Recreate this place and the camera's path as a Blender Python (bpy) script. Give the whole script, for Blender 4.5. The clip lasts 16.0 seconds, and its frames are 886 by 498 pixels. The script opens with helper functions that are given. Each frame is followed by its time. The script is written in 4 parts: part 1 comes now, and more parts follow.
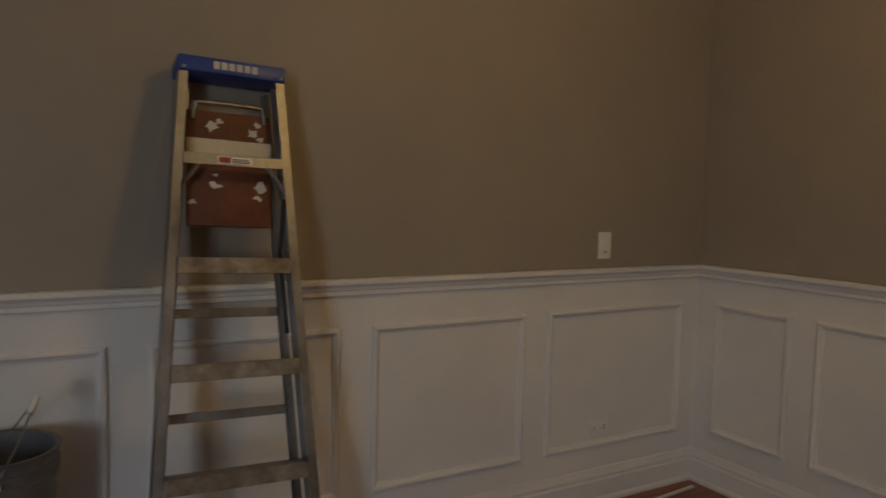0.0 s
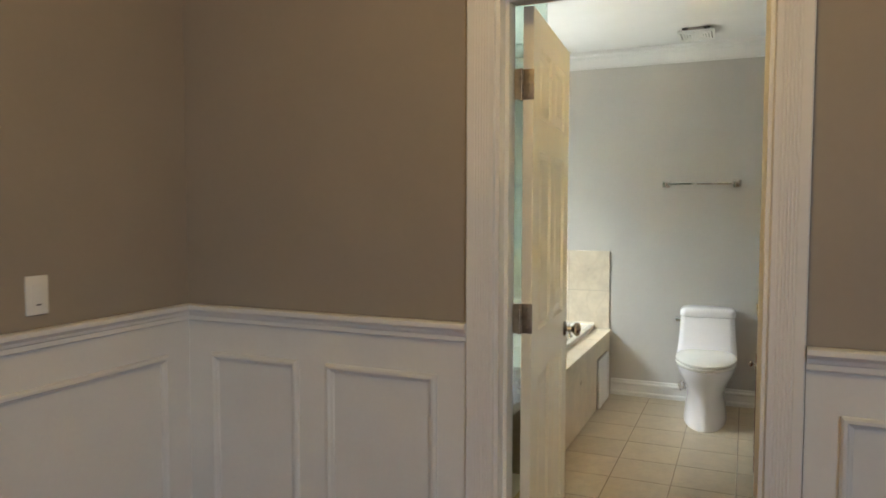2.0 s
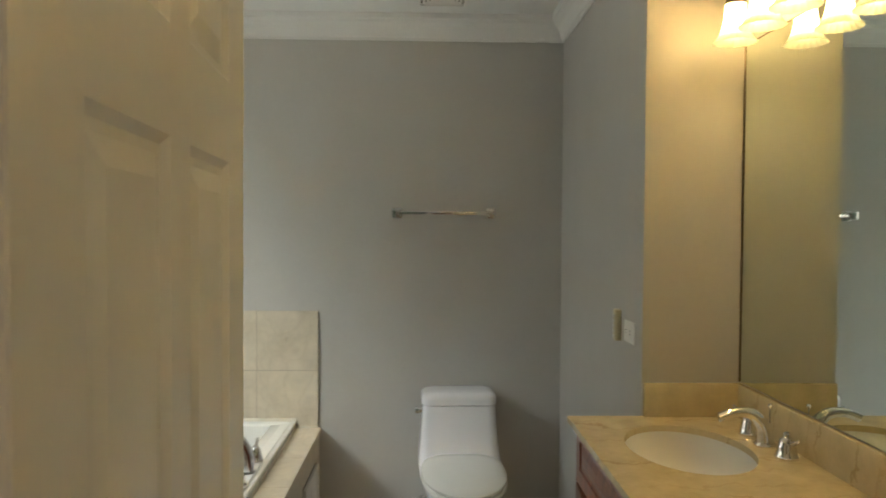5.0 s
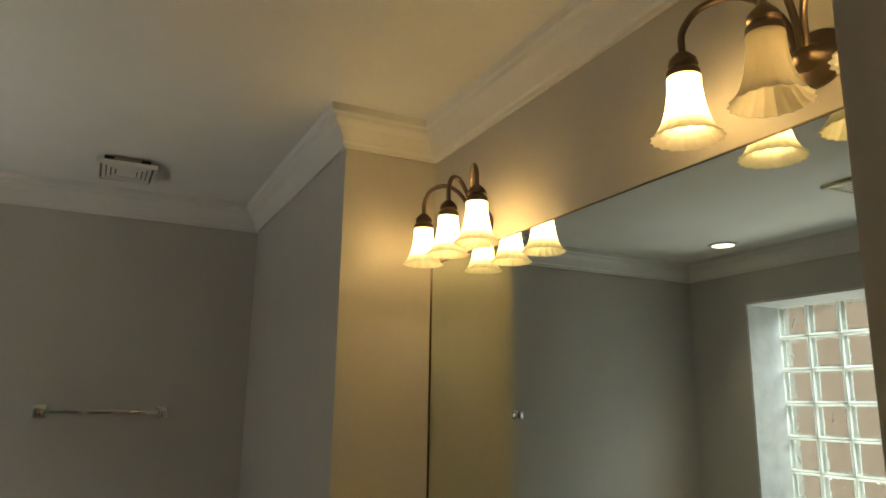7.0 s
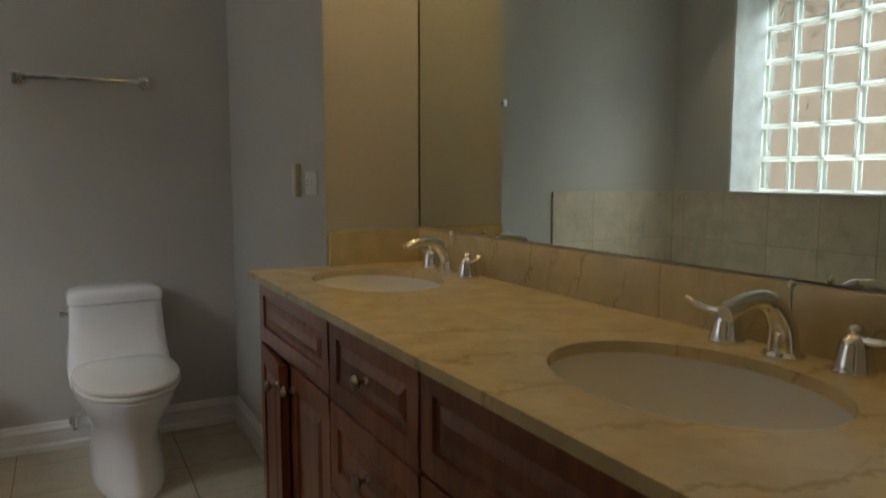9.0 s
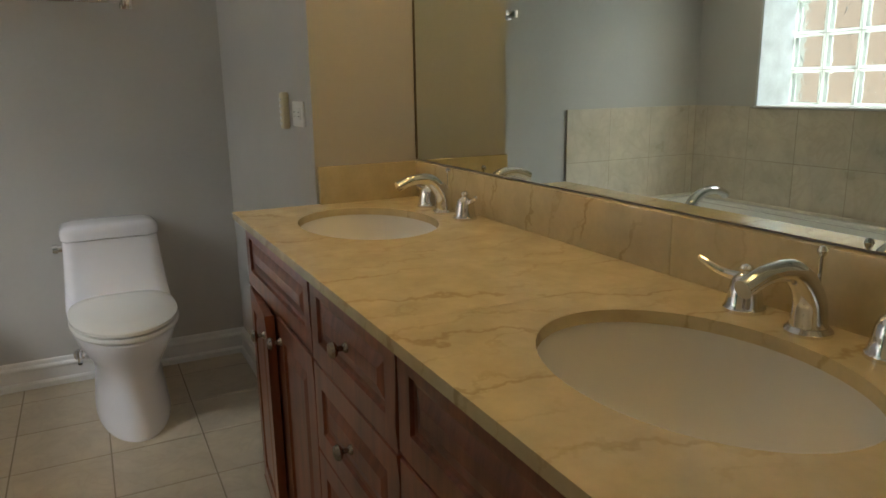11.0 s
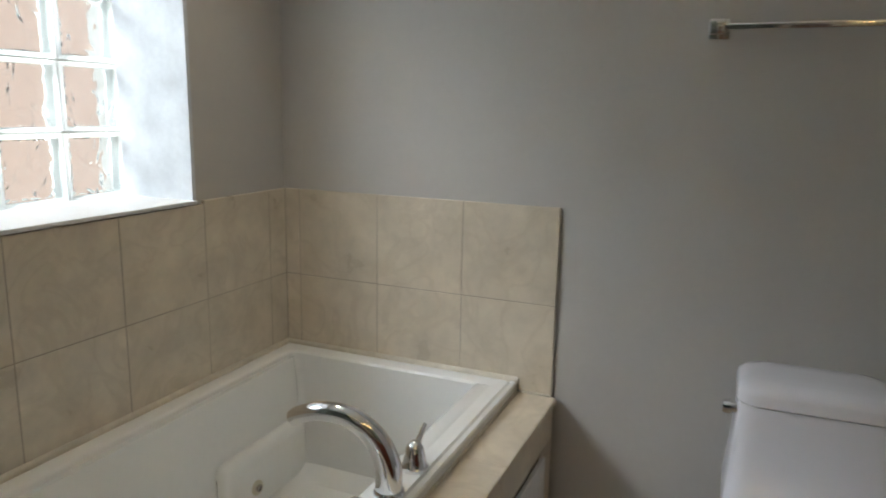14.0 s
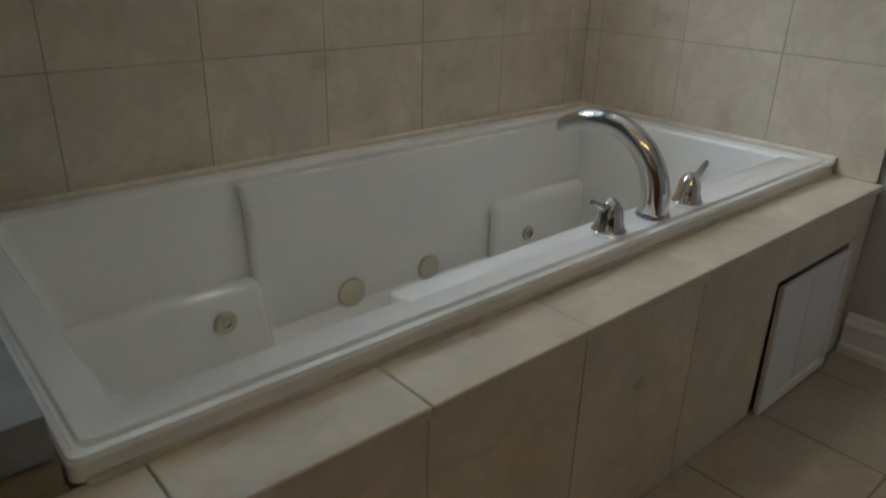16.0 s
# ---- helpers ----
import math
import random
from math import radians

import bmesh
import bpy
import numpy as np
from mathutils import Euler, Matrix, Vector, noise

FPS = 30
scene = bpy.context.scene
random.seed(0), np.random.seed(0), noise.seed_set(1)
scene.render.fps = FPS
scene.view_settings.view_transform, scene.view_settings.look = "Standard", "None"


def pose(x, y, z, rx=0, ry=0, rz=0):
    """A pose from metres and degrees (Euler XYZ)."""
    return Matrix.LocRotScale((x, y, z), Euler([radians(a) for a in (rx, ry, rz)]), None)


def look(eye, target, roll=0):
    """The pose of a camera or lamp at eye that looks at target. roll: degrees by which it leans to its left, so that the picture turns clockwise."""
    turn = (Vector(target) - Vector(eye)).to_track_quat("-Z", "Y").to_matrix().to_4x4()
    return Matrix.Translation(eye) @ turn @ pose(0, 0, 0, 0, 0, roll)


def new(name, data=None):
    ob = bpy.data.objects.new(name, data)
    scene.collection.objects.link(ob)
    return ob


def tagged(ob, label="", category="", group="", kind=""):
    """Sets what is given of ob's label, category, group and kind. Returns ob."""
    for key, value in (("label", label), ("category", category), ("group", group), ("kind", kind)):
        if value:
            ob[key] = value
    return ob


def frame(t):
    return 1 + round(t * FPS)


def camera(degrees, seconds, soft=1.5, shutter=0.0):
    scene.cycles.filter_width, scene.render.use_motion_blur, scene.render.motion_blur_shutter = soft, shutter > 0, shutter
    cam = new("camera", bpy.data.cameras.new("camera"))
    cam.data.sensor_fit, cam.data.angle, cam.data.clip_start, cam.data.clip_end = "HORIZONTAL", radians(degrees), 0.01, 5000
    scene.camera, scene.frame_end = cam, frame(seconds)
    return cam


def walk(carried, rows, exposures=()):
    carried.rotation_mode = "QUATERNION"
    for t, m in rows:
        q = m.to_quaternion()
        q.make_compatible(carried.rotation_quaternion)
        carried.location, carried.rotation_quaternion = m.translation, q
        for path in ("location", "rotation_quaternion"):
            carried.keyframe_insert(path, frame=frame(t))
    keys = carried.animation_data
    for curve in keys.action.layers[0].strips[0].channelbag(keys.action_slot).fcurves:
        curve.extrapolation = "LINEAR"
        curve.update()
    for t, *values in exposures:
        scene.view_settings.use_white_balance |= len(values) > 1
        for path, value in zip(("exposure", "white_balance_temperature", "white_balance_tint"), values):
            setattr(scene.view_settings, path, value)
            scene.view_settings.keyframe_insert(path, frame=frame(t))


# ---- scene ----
cam = camera(64.2, 16.0, soft=1.6, shutter=0.25)
PATH = [
    (0, (-0.101, -0.088, 1.352), (0.895, 1.639, 1.196), 1.4),
    (0.5, (0.001, 0.105, 1.374), (1.285, 1.632, 1.234), 0.7),
    (1, (0.031, 0.262, 1.384), (1.662, 1.411, 1.246), 0.6),
    (1.5, (0.289, 0.255, 1.391), (2.07, 1.156, 1.267), 0.2),
    (2, (0.606, 0.299, 1.402), (2.441, 1.086, 1.288), 0.1),
    (2.5, (0.934, 0.391, 1.407), (2.831, 1.017, 1.302), -0.1),
    (3, (1.322, 0.441, 1.398), (3.247, 0.972, 1.303), -0.4),
    (3.2, (1.458, 0.461, 1.397), (3.389, 0.974, 1.305), -0.5),
    (5.3, (2.466, 0.72, 1.534), (4.449, 0.464, 1.497), 0.3),
    (5.5, (2.483, 0.725, 1.558), (4.441, 0.322, 1.542), 0.2),
    (6, (2.495, 0.709, 1.634), (4.375, 0.04, 1.765), 0.2),
    (6.5, (2.500, 0.695, 1.706), (4.295, -0.108, 2.062), 0.4),
    (7, (2.543, 0.671, 1.641), (4.297, -0.188, 2.068), 0.9),
    (7.5, (2.588, 0.669, 1.57), (4.329, -0.229, 1.973), 0.7),
    (8, (2.57, 0.673, 1.47), (4.318, -0.248, 1.779), 0.7),
    (8.5, (2.594, 0.688, 1.302), (4.353, -0.258, 1.411), 0.2),
    (9, (2.582, 0.701, 1.182), (4.336, -0.239, 0.975), -0.0),
    (9.2, (2.575, 0.703, 1.175), (4.317, -0.231, 0.87), -0.1),
    (11.3, (2.75, 0.538, 1.25), (4.499, -0.302, 0.767), -0.8),
    (11.5, (2.805, 0.521, 1.257), (4.582, -0.255, 0.768), -0.8),
    (12, (3.027, 0.553, 1.277), (4.885, 0.004, 0.781), -0.3),
    (12.5, (3.294, 0.577, 1.337), (5.204, 0.262, 0.836), 0.0),
    (13, (3.569, 0.594, 1.381), (5.51, 0.617, 0.899), 0.2),
    (13.5, (3.767, 0.678, 1.337), (5.664, 1.167, 0.931), 0.8),
    (14, (3.946, 0.736, 1.365), (5.749, 1.51, 0.976), 1.1),
    (14.5, (4.068, 0.756, 1.31), (5.681, 1.879, 0.938), 1.3),
    (15, (4.104, 0.751, 1.162), (5.551, 2.079, 0.786), 1.2),
    (15.5, (4.057, 0.706, 1.056), (5.37, 2.117, 0.521), 1.1),
    (16, (3.991, 0.655, 1.029), (5.204, 2.035, 0.239), 1.5),
]
EXPOSURES = [(0.0, 0.6, 6700, 8), (1.0, 1.25, 6400, 6), (2.5, 1.4, 6000, 4), (3.2, 1.18, 5950, 4), (5.3, 0.36, 6500, 4), (6.5, -0.26, 6850, 7), (8.0, -0.42, 6850, 8), (9.2, -0.18, 6250, 10), (11.5, 0.5, 6300, 10), (12.0, 0.65, 6300, 10), (13.0, 0.6, 6100, 11), (14.0, 0.15, 5950, 11), (14.5, -0.1, 6000, 12), (15.0, -0.33, 6000, 12), (16.0, -0.24, 5650, 10)]
walk(cam, [(t, look(eye, target, roll)) for t, eye, target, roll in PATH], EXPOSURES)

# ---- world and large lights ----
SUN_EL, SUN_ROT = radians(50), radians(215)
world = bpy.data.worlds.new("world")
scene.world = world
world.use_nodes = True
wn = world.node_tree.nodes
sky = wn.new("ShaderNodeTexSky")
sky.sky_type, sky.sun_disc, sky.sun_elevation, sky.sun_rotation = "NISHITA", False, SUN_EL, SUN_ROT
world.node_tree.links.new(sky.outputs["Color"], wn["Background"].inputs["Color"])
wn["Background"].inputs["Strength"].default_value = 0.12


def lamp(name, kind, m, energy, color, **more):
    data = bpy.data.lights.new(name, kind)
    data.energy, data.color = energy, color
    for key, value in more.items():
        if key == "size":
            data.shape, data.size, data.size_y = "RECTANGLE", value[0], value[1]
        elif key == "radius":
            data.shadow_soft_size = value
        elif key == "angle":
            data.angle = value
        elif key == "cone":
            data.spot_size, data.spot_blend = value
    ob = new(name, data)
    ob.matrix_world = m
    return ob


sun_way = Vector((math.sin(SUN_ROT) * math.cos(SUN_EL), math.cos(SUN_ROT) * math.cos(SUN_EL), math.sin(SUN_EL)))
lamp("sun", "SUN", look(sun_way * 20, (0, 0, 0)), 5.0, (1.0, 0.94, 0.86), angle=radians(0.5))
lamp("window_daylight", "AREA", look((2.5, 4.6, 4.2), (5.1, 2.0, 1.3)), 310.0, (0.93, 0.97, 1.0), size=(3.8, 1.6))
# Added fill low outside the glass blocks; lifts the ceiling and upper walls.
lamp("yard_bounce_fill", "AREA", look((5.0, 3.95, 0.0), (4.4, 1.2, 2.5)), 80.0, (1.0, 0.95, 0.88), size=(3.0, 1.0))
lamp("dining_daylight", "AREA", look((-3.0, -2.94, 1.45), (1.6, 2.0, 1.0)), 25.0, (0.76, 0.86, 1.0), size=(1.0, 1.3))
# Unseen warm fill, added to tint and balance the dining walls; no fixture.
lamp("dining_warm_fill", "POINT", pose(1.3, 0.6, 2.60), 10.0, (1.0, 0.63, 0.22), radius=0.12)

# ---- materials ----
def mat(name, color, rough=0.5, metal=0.0, var=0.10, scales=(2.5, 45.0), bump=0.0, bump_scale=120.0, spec=0.5, stretch=(1, 1, 1),
        each=0.0, coat=0.0, tint=None, rough_var=0.0):
    m = bpy.data.materials.new(name)
    m.use_nodes = True
    nt = m.node_tree
    n, ln = nt.nodes, nt.links.new
    p = n["Principled BSDF"]
    p.inputs["Roughness"].default_value, p.inputs["Metallic"].default_value = rough, metal
    p.inputs["Specular IOR Level"].default_value, p.inputs["Coat Weight"].default_value = spec, coat
    p.inputs["Coat Roughness"].default_value = 0.08
    geo = n.new("ShaderNodeNewGeometry")
    mp = n.new("ShaderNodeMapping")
    mp.inputs["Scale"].default_value = stretch
    ln(geo.outputs["Position"], mp.inputs["Vector"])
    last = None
    dark = tuple(c * (1 - var) for c in color) if tint is None else tint
    lite = tuple(min(1, c * (1 + 0.5 * var)) for c in color)
    for k, s in enumerate(scales):
        t = n.new("ShaderNodeTexNoise")
        t.inputs["Scale"].default_value, t.inputs["Detail"].default_value = s, 5.0
        ln(mp.outputs["Vector"], t.inputs["Vector"])
        mix = n.new("ShaderNodeMix")
        mix.data_type = "RGBA"
        ramp = n.new("ShaderNodeMapRange")
        ramp.inputs["From Min"].default_value, ramp.inputs["From Max"].default_value = 0.3, 0.7
        ln(t.outputs["Fac"], ramp.inputs["Value"])
        if last is None:
            mix.inputs["A"].default_value, mix.inputs["B"].default_value = (*dark, 1), (*lite, 1)
            ln(ramp.outputs["Result"], mix.inputs["Factor"])
        else:
            mix.blend_type = "MULTIPLY"
            mix.inputs["Factor"].default_value = 1.0
            shade = n.new("ShaderNodeMapRange")
            shade.inputs["To Min"].default_value, shade.inputs["To Max"].default_value = 1 - 0.45 * var, 1.0
            ln(ramp.outputs["Result"], shade.inputs["Value"])
            ln(last, mix.inputs["A"])
            ln(shade.outputs["Result"], mix.inputs["B"])
        last = mix.outputs["Result"]
        if rough_var and k == 0:
            rr = n.new("ShaderNodeMapRange")
            rr.inputs["To Min"].default_value, rr.inputs["To Max"].default_value = rough - rough_var, rough + rough_var
            ln(ramp.outputs["Result"], rr.inputs["Value"])
            ln(rr.outputs["Result"], p.inputs["Roughness"])
    if each:
        info = n.new("ShaderNodeObjectInfo")
        mr = n.new("ShaderNodeMapRange")
        mr.inputs["To Min"].default_value, mr.inputs["To Max"].default_value = 1 - each, 1.0
        ln(info.outputs["Random"], mr.inputs["Value"])
        mix = n.new("ShaderNodeMix")
        mix.data_type, mix.blend_type = "RGBA", "MULTIPLY"
        mix.inputs["Factor"].default_value = 1.0
        ln(last, mix.inputs["A"])
        ln(mr.outputs["Result"], mix.inputs["B"])
        last = mix.outputs["Result"]
    ln(last, p.inputs["Base Color"])
    if bump:
        t = n.new("ShaderNodeTexNoise")
        t.inputs["Scale"].default_value, t.inputs["Detail"].default_value = bump_scale, 3.0
        ln(mp.outputs["Vector"], t.inputs["Vector"])
        b = n.new("ShaderNodeBump")
        b.inputs["Strength"].default_value, b.inputs["Distance"].default_value = bump, 0.004
        ln(t.outputs["Fac"], b.inputs["Height"])
        ln(b.outputs["Normal"], p.inputs["Normal"])
    return m


def veined(name, color, vein, rough, scale, each=0.0, spec=0.5, strength=0.6, stretch=(1, 1, 1), thin=0.025):
    """Polished stone: clouds of two sizes and thin wandering veins."""
    m = mat(name, color, rough, var=0.13, scales=(8.0, 40.0), spec=spec, each=each, rough_var=0.05, bump=0.04, bump_scale=30)
    n, ln = m.node_tree.nodes, m.node_tree.links.new
    p = n["Principled BSDF"]
    base = p.inputs["Base Color"].links[0].from_socket
    geo = n.new("ShaderNodeNewGeometry")
    t = n.new("ShaderNodeTexNoise")
    t.inputs["Scale"].default_value, t.inputs["Detail"].default_value, t.inputs["Distortion"].default_value = scale, 6.0, 1.4
    mp = n.new("ShaderNodeMapping")
    mp.inputs["Scale"].default_value, mp.inputs["Rotation"].default_value = stretch, (0, 0, 0.2)
    ln(geo.outputs["Position"], mp.inputs["Vector"])
    ln(mp.outputs["Vector"], t.inputs["Vector"])
    ramp = n.new("ShaderNodeValToRGB")
    e = ramp.color_ramp.elements
    e[0].position, e[0].color, e[1].position, e[1].color = 0.5 - thin, (0, 0, 0, 1), 0.5 + thin, (0, 0, 0, 1)
    mid = e.new(0.5)
    mid.color = (strength, strength, strength, 1)
    ln(t.outputs["Fac"], ramp.inputs["Fac"])
    mix = n.new("ShaderNodeMix")
    mix.data_type = "RGBA"
    ln(ramp.outputs["Color"], mix.inputs["Factor"])
    ln(base, mix.inputs["A"])
    mix.inputs["B"].default_value = (*vein, 1)
    ln(mix.outputs["Result"], p.inputs["Base Color"])
    return m


def marble(name, color, vein):
    """Polished slab: soft clouds and a few broken veins that wander across the slab's width."""
    m = mat(name, color, 0.19, var=0.11, scales=(16.0, 80.0), rough_var=0.04)
    n, ln = m.node_tree.nodes, m.node_tree.links.new
    p = n["Principled BSDF"]
    last = p.inputs["Base Color"].links[0].from_socket
    geo = n.new("ShaderNodeNewGeometry")
    for scale, turn, bend, sharp, strength in ((2.0, 0.32, 5.5, 0.984, 0.52), (3.4, -0.05, 7.0, 0.965, 0.25)):
        mp = n.new("ShaderNodeMapping")
        mp.inputs["Rotation"].default_value = (0.0, 0.25, turn)
        ln(geo.outputs["Position"], mp.inputs["Vector"])
        w = n.new("ShaderNodeTexWave")
        w.wave_type, w.bands_direction = "BANDS", "X"
        for key, value in (("Scale", scale), ("Distortion", bend), ("Detail", 5.0), ("Detail Scale", 2.2), ("Detail Roughness", 0.62)):
            w.inputs[key].default_value = value
        ln(mp.outputs["Vector"], w.inputs["Vector"])
        line = n.new("ShaderNodeMapRange")
        line.inputs["From Min"].default_value, line.inputs["From Max"].default_value = sharp, 1.0
        line.inputs["To Max"].default_value = strength
        ln(w.outputs["Fac"], line.inputs["Value"])
        t = n.new("ShaderNodeTexNoise")
        t.inputs["Scale"].default_value, t.inputs["Detail"].default_value = 5.0, 2.0
        ln(mp.outputs["Vector"], t.inputs["Vector"])
        gate = n.new("ShaderNodeMapRange")
        gate.inputs["From Min"].default_value, gate.inputs["From Max"].default_value = 0.42, 0.54
        ln(t.outputs["Fac"], gate.inputs["Value"])
        both = n.new("ShaderNodeMath")
        both.operation = "MULTIPLY"
        ln(line.outputs["Result"], both.inputs[0])
        ln(gate.outputs["Result"], both.inputs[1])
        mix = n.new("ShaderNodeMix")
        mix.data_type = "RGBA"
        ln(both.outputs["Value"], mix.inputs["Factor"])
        ln(last, mix.inputs["A"])
        mix.inputs["B"].default_value = (*vein, 1)
        last = mix.outputs["Result"]
    ln(last, p.inputs["Base Color"])
    return m


def glass(name, color, ior=1.45, rough=0.0, wavy=0.0, scale=9.0):
    m = bpy.data.materials.new(name)
    m.use_nodes = True
    n, ln = m.node_tree.nodes, m.node_tree.links.new
    p = n["Principled BSDF"]
    p.inputs["Base Color"].default_value = (*color, 1)
    p.inputs["Transmission Weight"].default_value, p.inputs["IOR"].default_value, p.inputs["Roughness"].default_value = 1.0, ior, rough
    if wavy:
        geo = n.new("ShaderNodeNewGeometry")
        info = n.new("ShaderNodeObjectInfo")
        add = n.new("ShaderNodeVectorMath")
        ln(geo.outputs["Position"], add.inputs[0])
        ln(info.outputs["Random"], add.inputs[1])
        t = n.new("ShaderNodeTexNoise")
        t.inputs["Scale"].default_value, t.inputs["Detail"].default_value, t.inputs["Distortion"].default_value = scale, 1.4, 1.2
        ln(add.outputs["Vector"], t.inputs["Vector"])
        b = n.new("ShaderNodeBump")
        b.inputs["Strength"].default_value, b.inputs["Distance"].default_value = wavy, 0.02
        ln(t.outputs["Fac"], b.inputs["Height"])
        ln(b.outputs["Normal"], p.inputs["Normal"])
    return m


def glow(name, color, strength):
    m = bpy.data.materials.new(name)
    m.use_nodes = True
    p = m.node_tree.nodes["Principled BSDF"]
    p.inputs["Base Color"].default_value = (*color, 1)
    p.inputs["Emission Color"].default_value, p.inputs["Emission Strength"].default_value = (*color, 1), strength
    return m


def frosted(name, color):
    m = mat(name, color, 0.35, var=0.08, scales=(20, 90))
    n, ln = m.node_tree.nodes, m.node_tree.links.new
    p = n["Principled BSDF"]
    tr = n.new("ShaderNodeBsdfTranslucent")
    tr.inputs["Color"].default_value = (*color, 1)
    mix = n.new("ShaderNodeMixShader")
    mix.inputs["Fac"].default_value = 0.90
    ln(p.outputs["BSDF"], mix.inputs[1])
    ln(tr.outputs["BSDF"], mix.inputs[2])
    ln(mix.outputs["Shader"], n["Material Output"].inputs["Surface"])
    return m


def lit_shade(name, color, glow_color, strength):
    """Frosted glass that a bulb behind it makes glow, most at the bulb's height, least at the rim."""
    m = frosted(name, color)
    n, ln = m.node_tree.nodes, m.node_tree.links.new
    co = n.new("ShaderNodeTexCoord")
    xyz = n.new("ShaderNodeSeparateXYZ")
    ln(co.outputs["Object"], xyz.inputs["Vector"])
    height = n.new("ShaderNodeMapRange")
    height.inputs["From Min"].default_value, height.inputs["From Max"].default_value = -0.096, 0.022
    ln(xyz.outputs["Z"], height.inputs["Value"])
    ramp = n.new("ShaderNodeValToRGB")
    e = ramp.color_ramp.elements
    e[0].position, e[0].color, e[1].position, e[1].color = 0.0, (0.012, 0.012, 0.012, 1), 1.0, (0.10, 0.10, 0.10, 1)
    for at, v in ((0.14, 0.03), (0.34, 0.35), (0.55, 1.0), (0.80, 0.6)):
        e.new(at).color = (v, v, v, 1)
    ln(height.outputs["Result"], ramp.inputs["Fac"])
    times = n.new("ShaderNodeMath")
    times.operation = "MULTIPLY"
    times.inputs[1].default_value = strength
    ln(ramp.outputs["Color"], times.inputs[0])
    em = n.new("ShaderNodeEmission")
    em.inputs["Color"].default_value = (*glow_color, 1)
    ln(times.outputs["Value"], em.inputs["Strength"])
    add = n.new("ShaderNodeAddShader")
    out = n["Material Output"].inputs["Surface"]
    ln(out.links[0].from_socket, add.inputs[0])
    ln(em.outputs["Emission"], add.inputs[1])
    ln(add.outputs["Shader"], out)
    return m


def bricks(name):
    m = mat(name, (0.70, 0.50, 0.405), 0.9, var=0.12, scales=(3.0, 40.0), bump=0.3)
    n, ln = m.node_tree.nodes, m.node_tree.links.new
    p = n["Principled BSDF"]
    base = p.inputs["Base Color"].links[0].from_socket
    geo = n.new("ShaderNodeNewGeometry")
    mp = n.new("ShaderNodeMapping")
    mp.inputs["Rotation"].default_value = (radians(90), 0, 0)
    ln(geo.outputs["Position"], mp.inputs["Vector"])
    t = n.new("ShaderNodeTexBrick")
    t.inputs["Scale"].default_value, t.inputs["Brick Width"].default_value, t.inputs["Row Height"].default_value = 1.0, 0.21, 0.075
    t.inputs["Mortar Size"].default_value = 0.01
    t.inputs["Color2"].default_value = (0.67, 0.47, 0.375, 1)
    t.inputs["Mortar"].default_value = (0.70, 0.53, 0.44, 1)
    ln(mp.outputs["Vector"], t.inputs["Vector"])
    ln(base, t.inputs["Color1"])
    ln(t.outputs["Color"], p.inputs["Base Color"])
    return m


TAUPE = mat("taupe_wall_paint", (0.33, 0.285, 0.235), 0.62, var=0.05, bump=0.12, bump_scale=260)
GREY = mat("blue_grey_wall_paint", (0.52, 0.50, 0.468), 0.42, var=0.05, bump=0.10, bump_scale=260)
WHITE = mat("white_trim_paint", (0.78, 0.77, 0.75), 0.35, var=0.05, scales=(3, 60), bump=0.03)
# Blue-grey mottling paints in the light that the glass blocks throw.
REVEAL = mat("white_plaster_caustics", (0.68, 0.71, 0.73), 0.4, var=0.16, scales=(9, 60), bump=0.1)
# Warmer copy of the trim white; the lamps' warm light is in its colour.
DOORPAINT = mat("warm_lit_door_white", (0.78, 0.74, 0.62), 0.28, var=0.05, scales=(3, 60), bump=0.03)
CEIL = mat("white_ceiling_paint", (0.80, 0.80, 0.78), 0.8, var=0.04, bump=0.1, bump_scale=200)
TILE = veined("beige_wall_tile", (0.71, 0.625, 0.49), (0.50, 0.42, 0.31), 0.32, 5.0, each=0.08, strength=0.30, thin=0.06)
FLOOR_TILE = veined("beige_floor_tile", (0.54, 0.465, 0.35), (0.34, 0.27, 0.18), 0.36, 6.0, each=0.10, strength=0.22, thin=0.05)
WALL_GROUT = mat("pale_wall_grout", (0.50, 0.43, 0.335), 0.9, var=0.2, bump=0.2)
CAULK = mat("yellowed_white_caulk", (0.66, 0.61, 0.50), 0.5, var=0.2, scales=(6, 50))
GROUT = mat("sandy_grout", (0.29, 0.24, 0.18), 0.9, var=0.2, bump=0.2)
MARBLE = marble("golden_beige_marble", (0.64, 0.535, 0.325), (0.36, 0.25, 0.12))
CHERRY = mat("cherry_stained_wood", (0.30, 0.090, 0.043), 0.32, var=0.45, scales=(5.0, 30.0), stretch=(6, 6, 0.7), coat=0.2, bump=0.03, bump_scale=40, each=0.12)
FLOORWOOD = mat("red_brown_floor_wood", (0.30, 0.10, 0.045), 0.3, var=0.35, scales=(4, 30), stretch=(0.8, 8, 1), each=0.25)
CHINA = mat("white_vitreous_china", (0.83, 0.82, 0.86), 0.14, var=0.02)
SEAT = mat("white_seat_plastic", (0.84, 0.83, 0.80), 0.22, var=0.02)
ACRYLIC = mat("white_tub_acrylic", (0.82, 0.82, 0.79), 0.14, var=0.04, coat=0.3)
CHROME = mat("polished_chrome", (0.82, 0.82, 0.83), 0.08, 1.0, var=0.03)
HINGE = mat("dull_bronze", (0.34, 0.29, 0.24), 0.48, 1.0, var=0.3, scales=(20, 90))
NICKEL = mat("aged_nickel", (0.50, 0.45, 0.40), 0.25, 1.0, var=0.2)
BRONZE = mat("dark_bronze", (0.20, 0.15, 0.11), 0.35, 1.0, var=0.3)
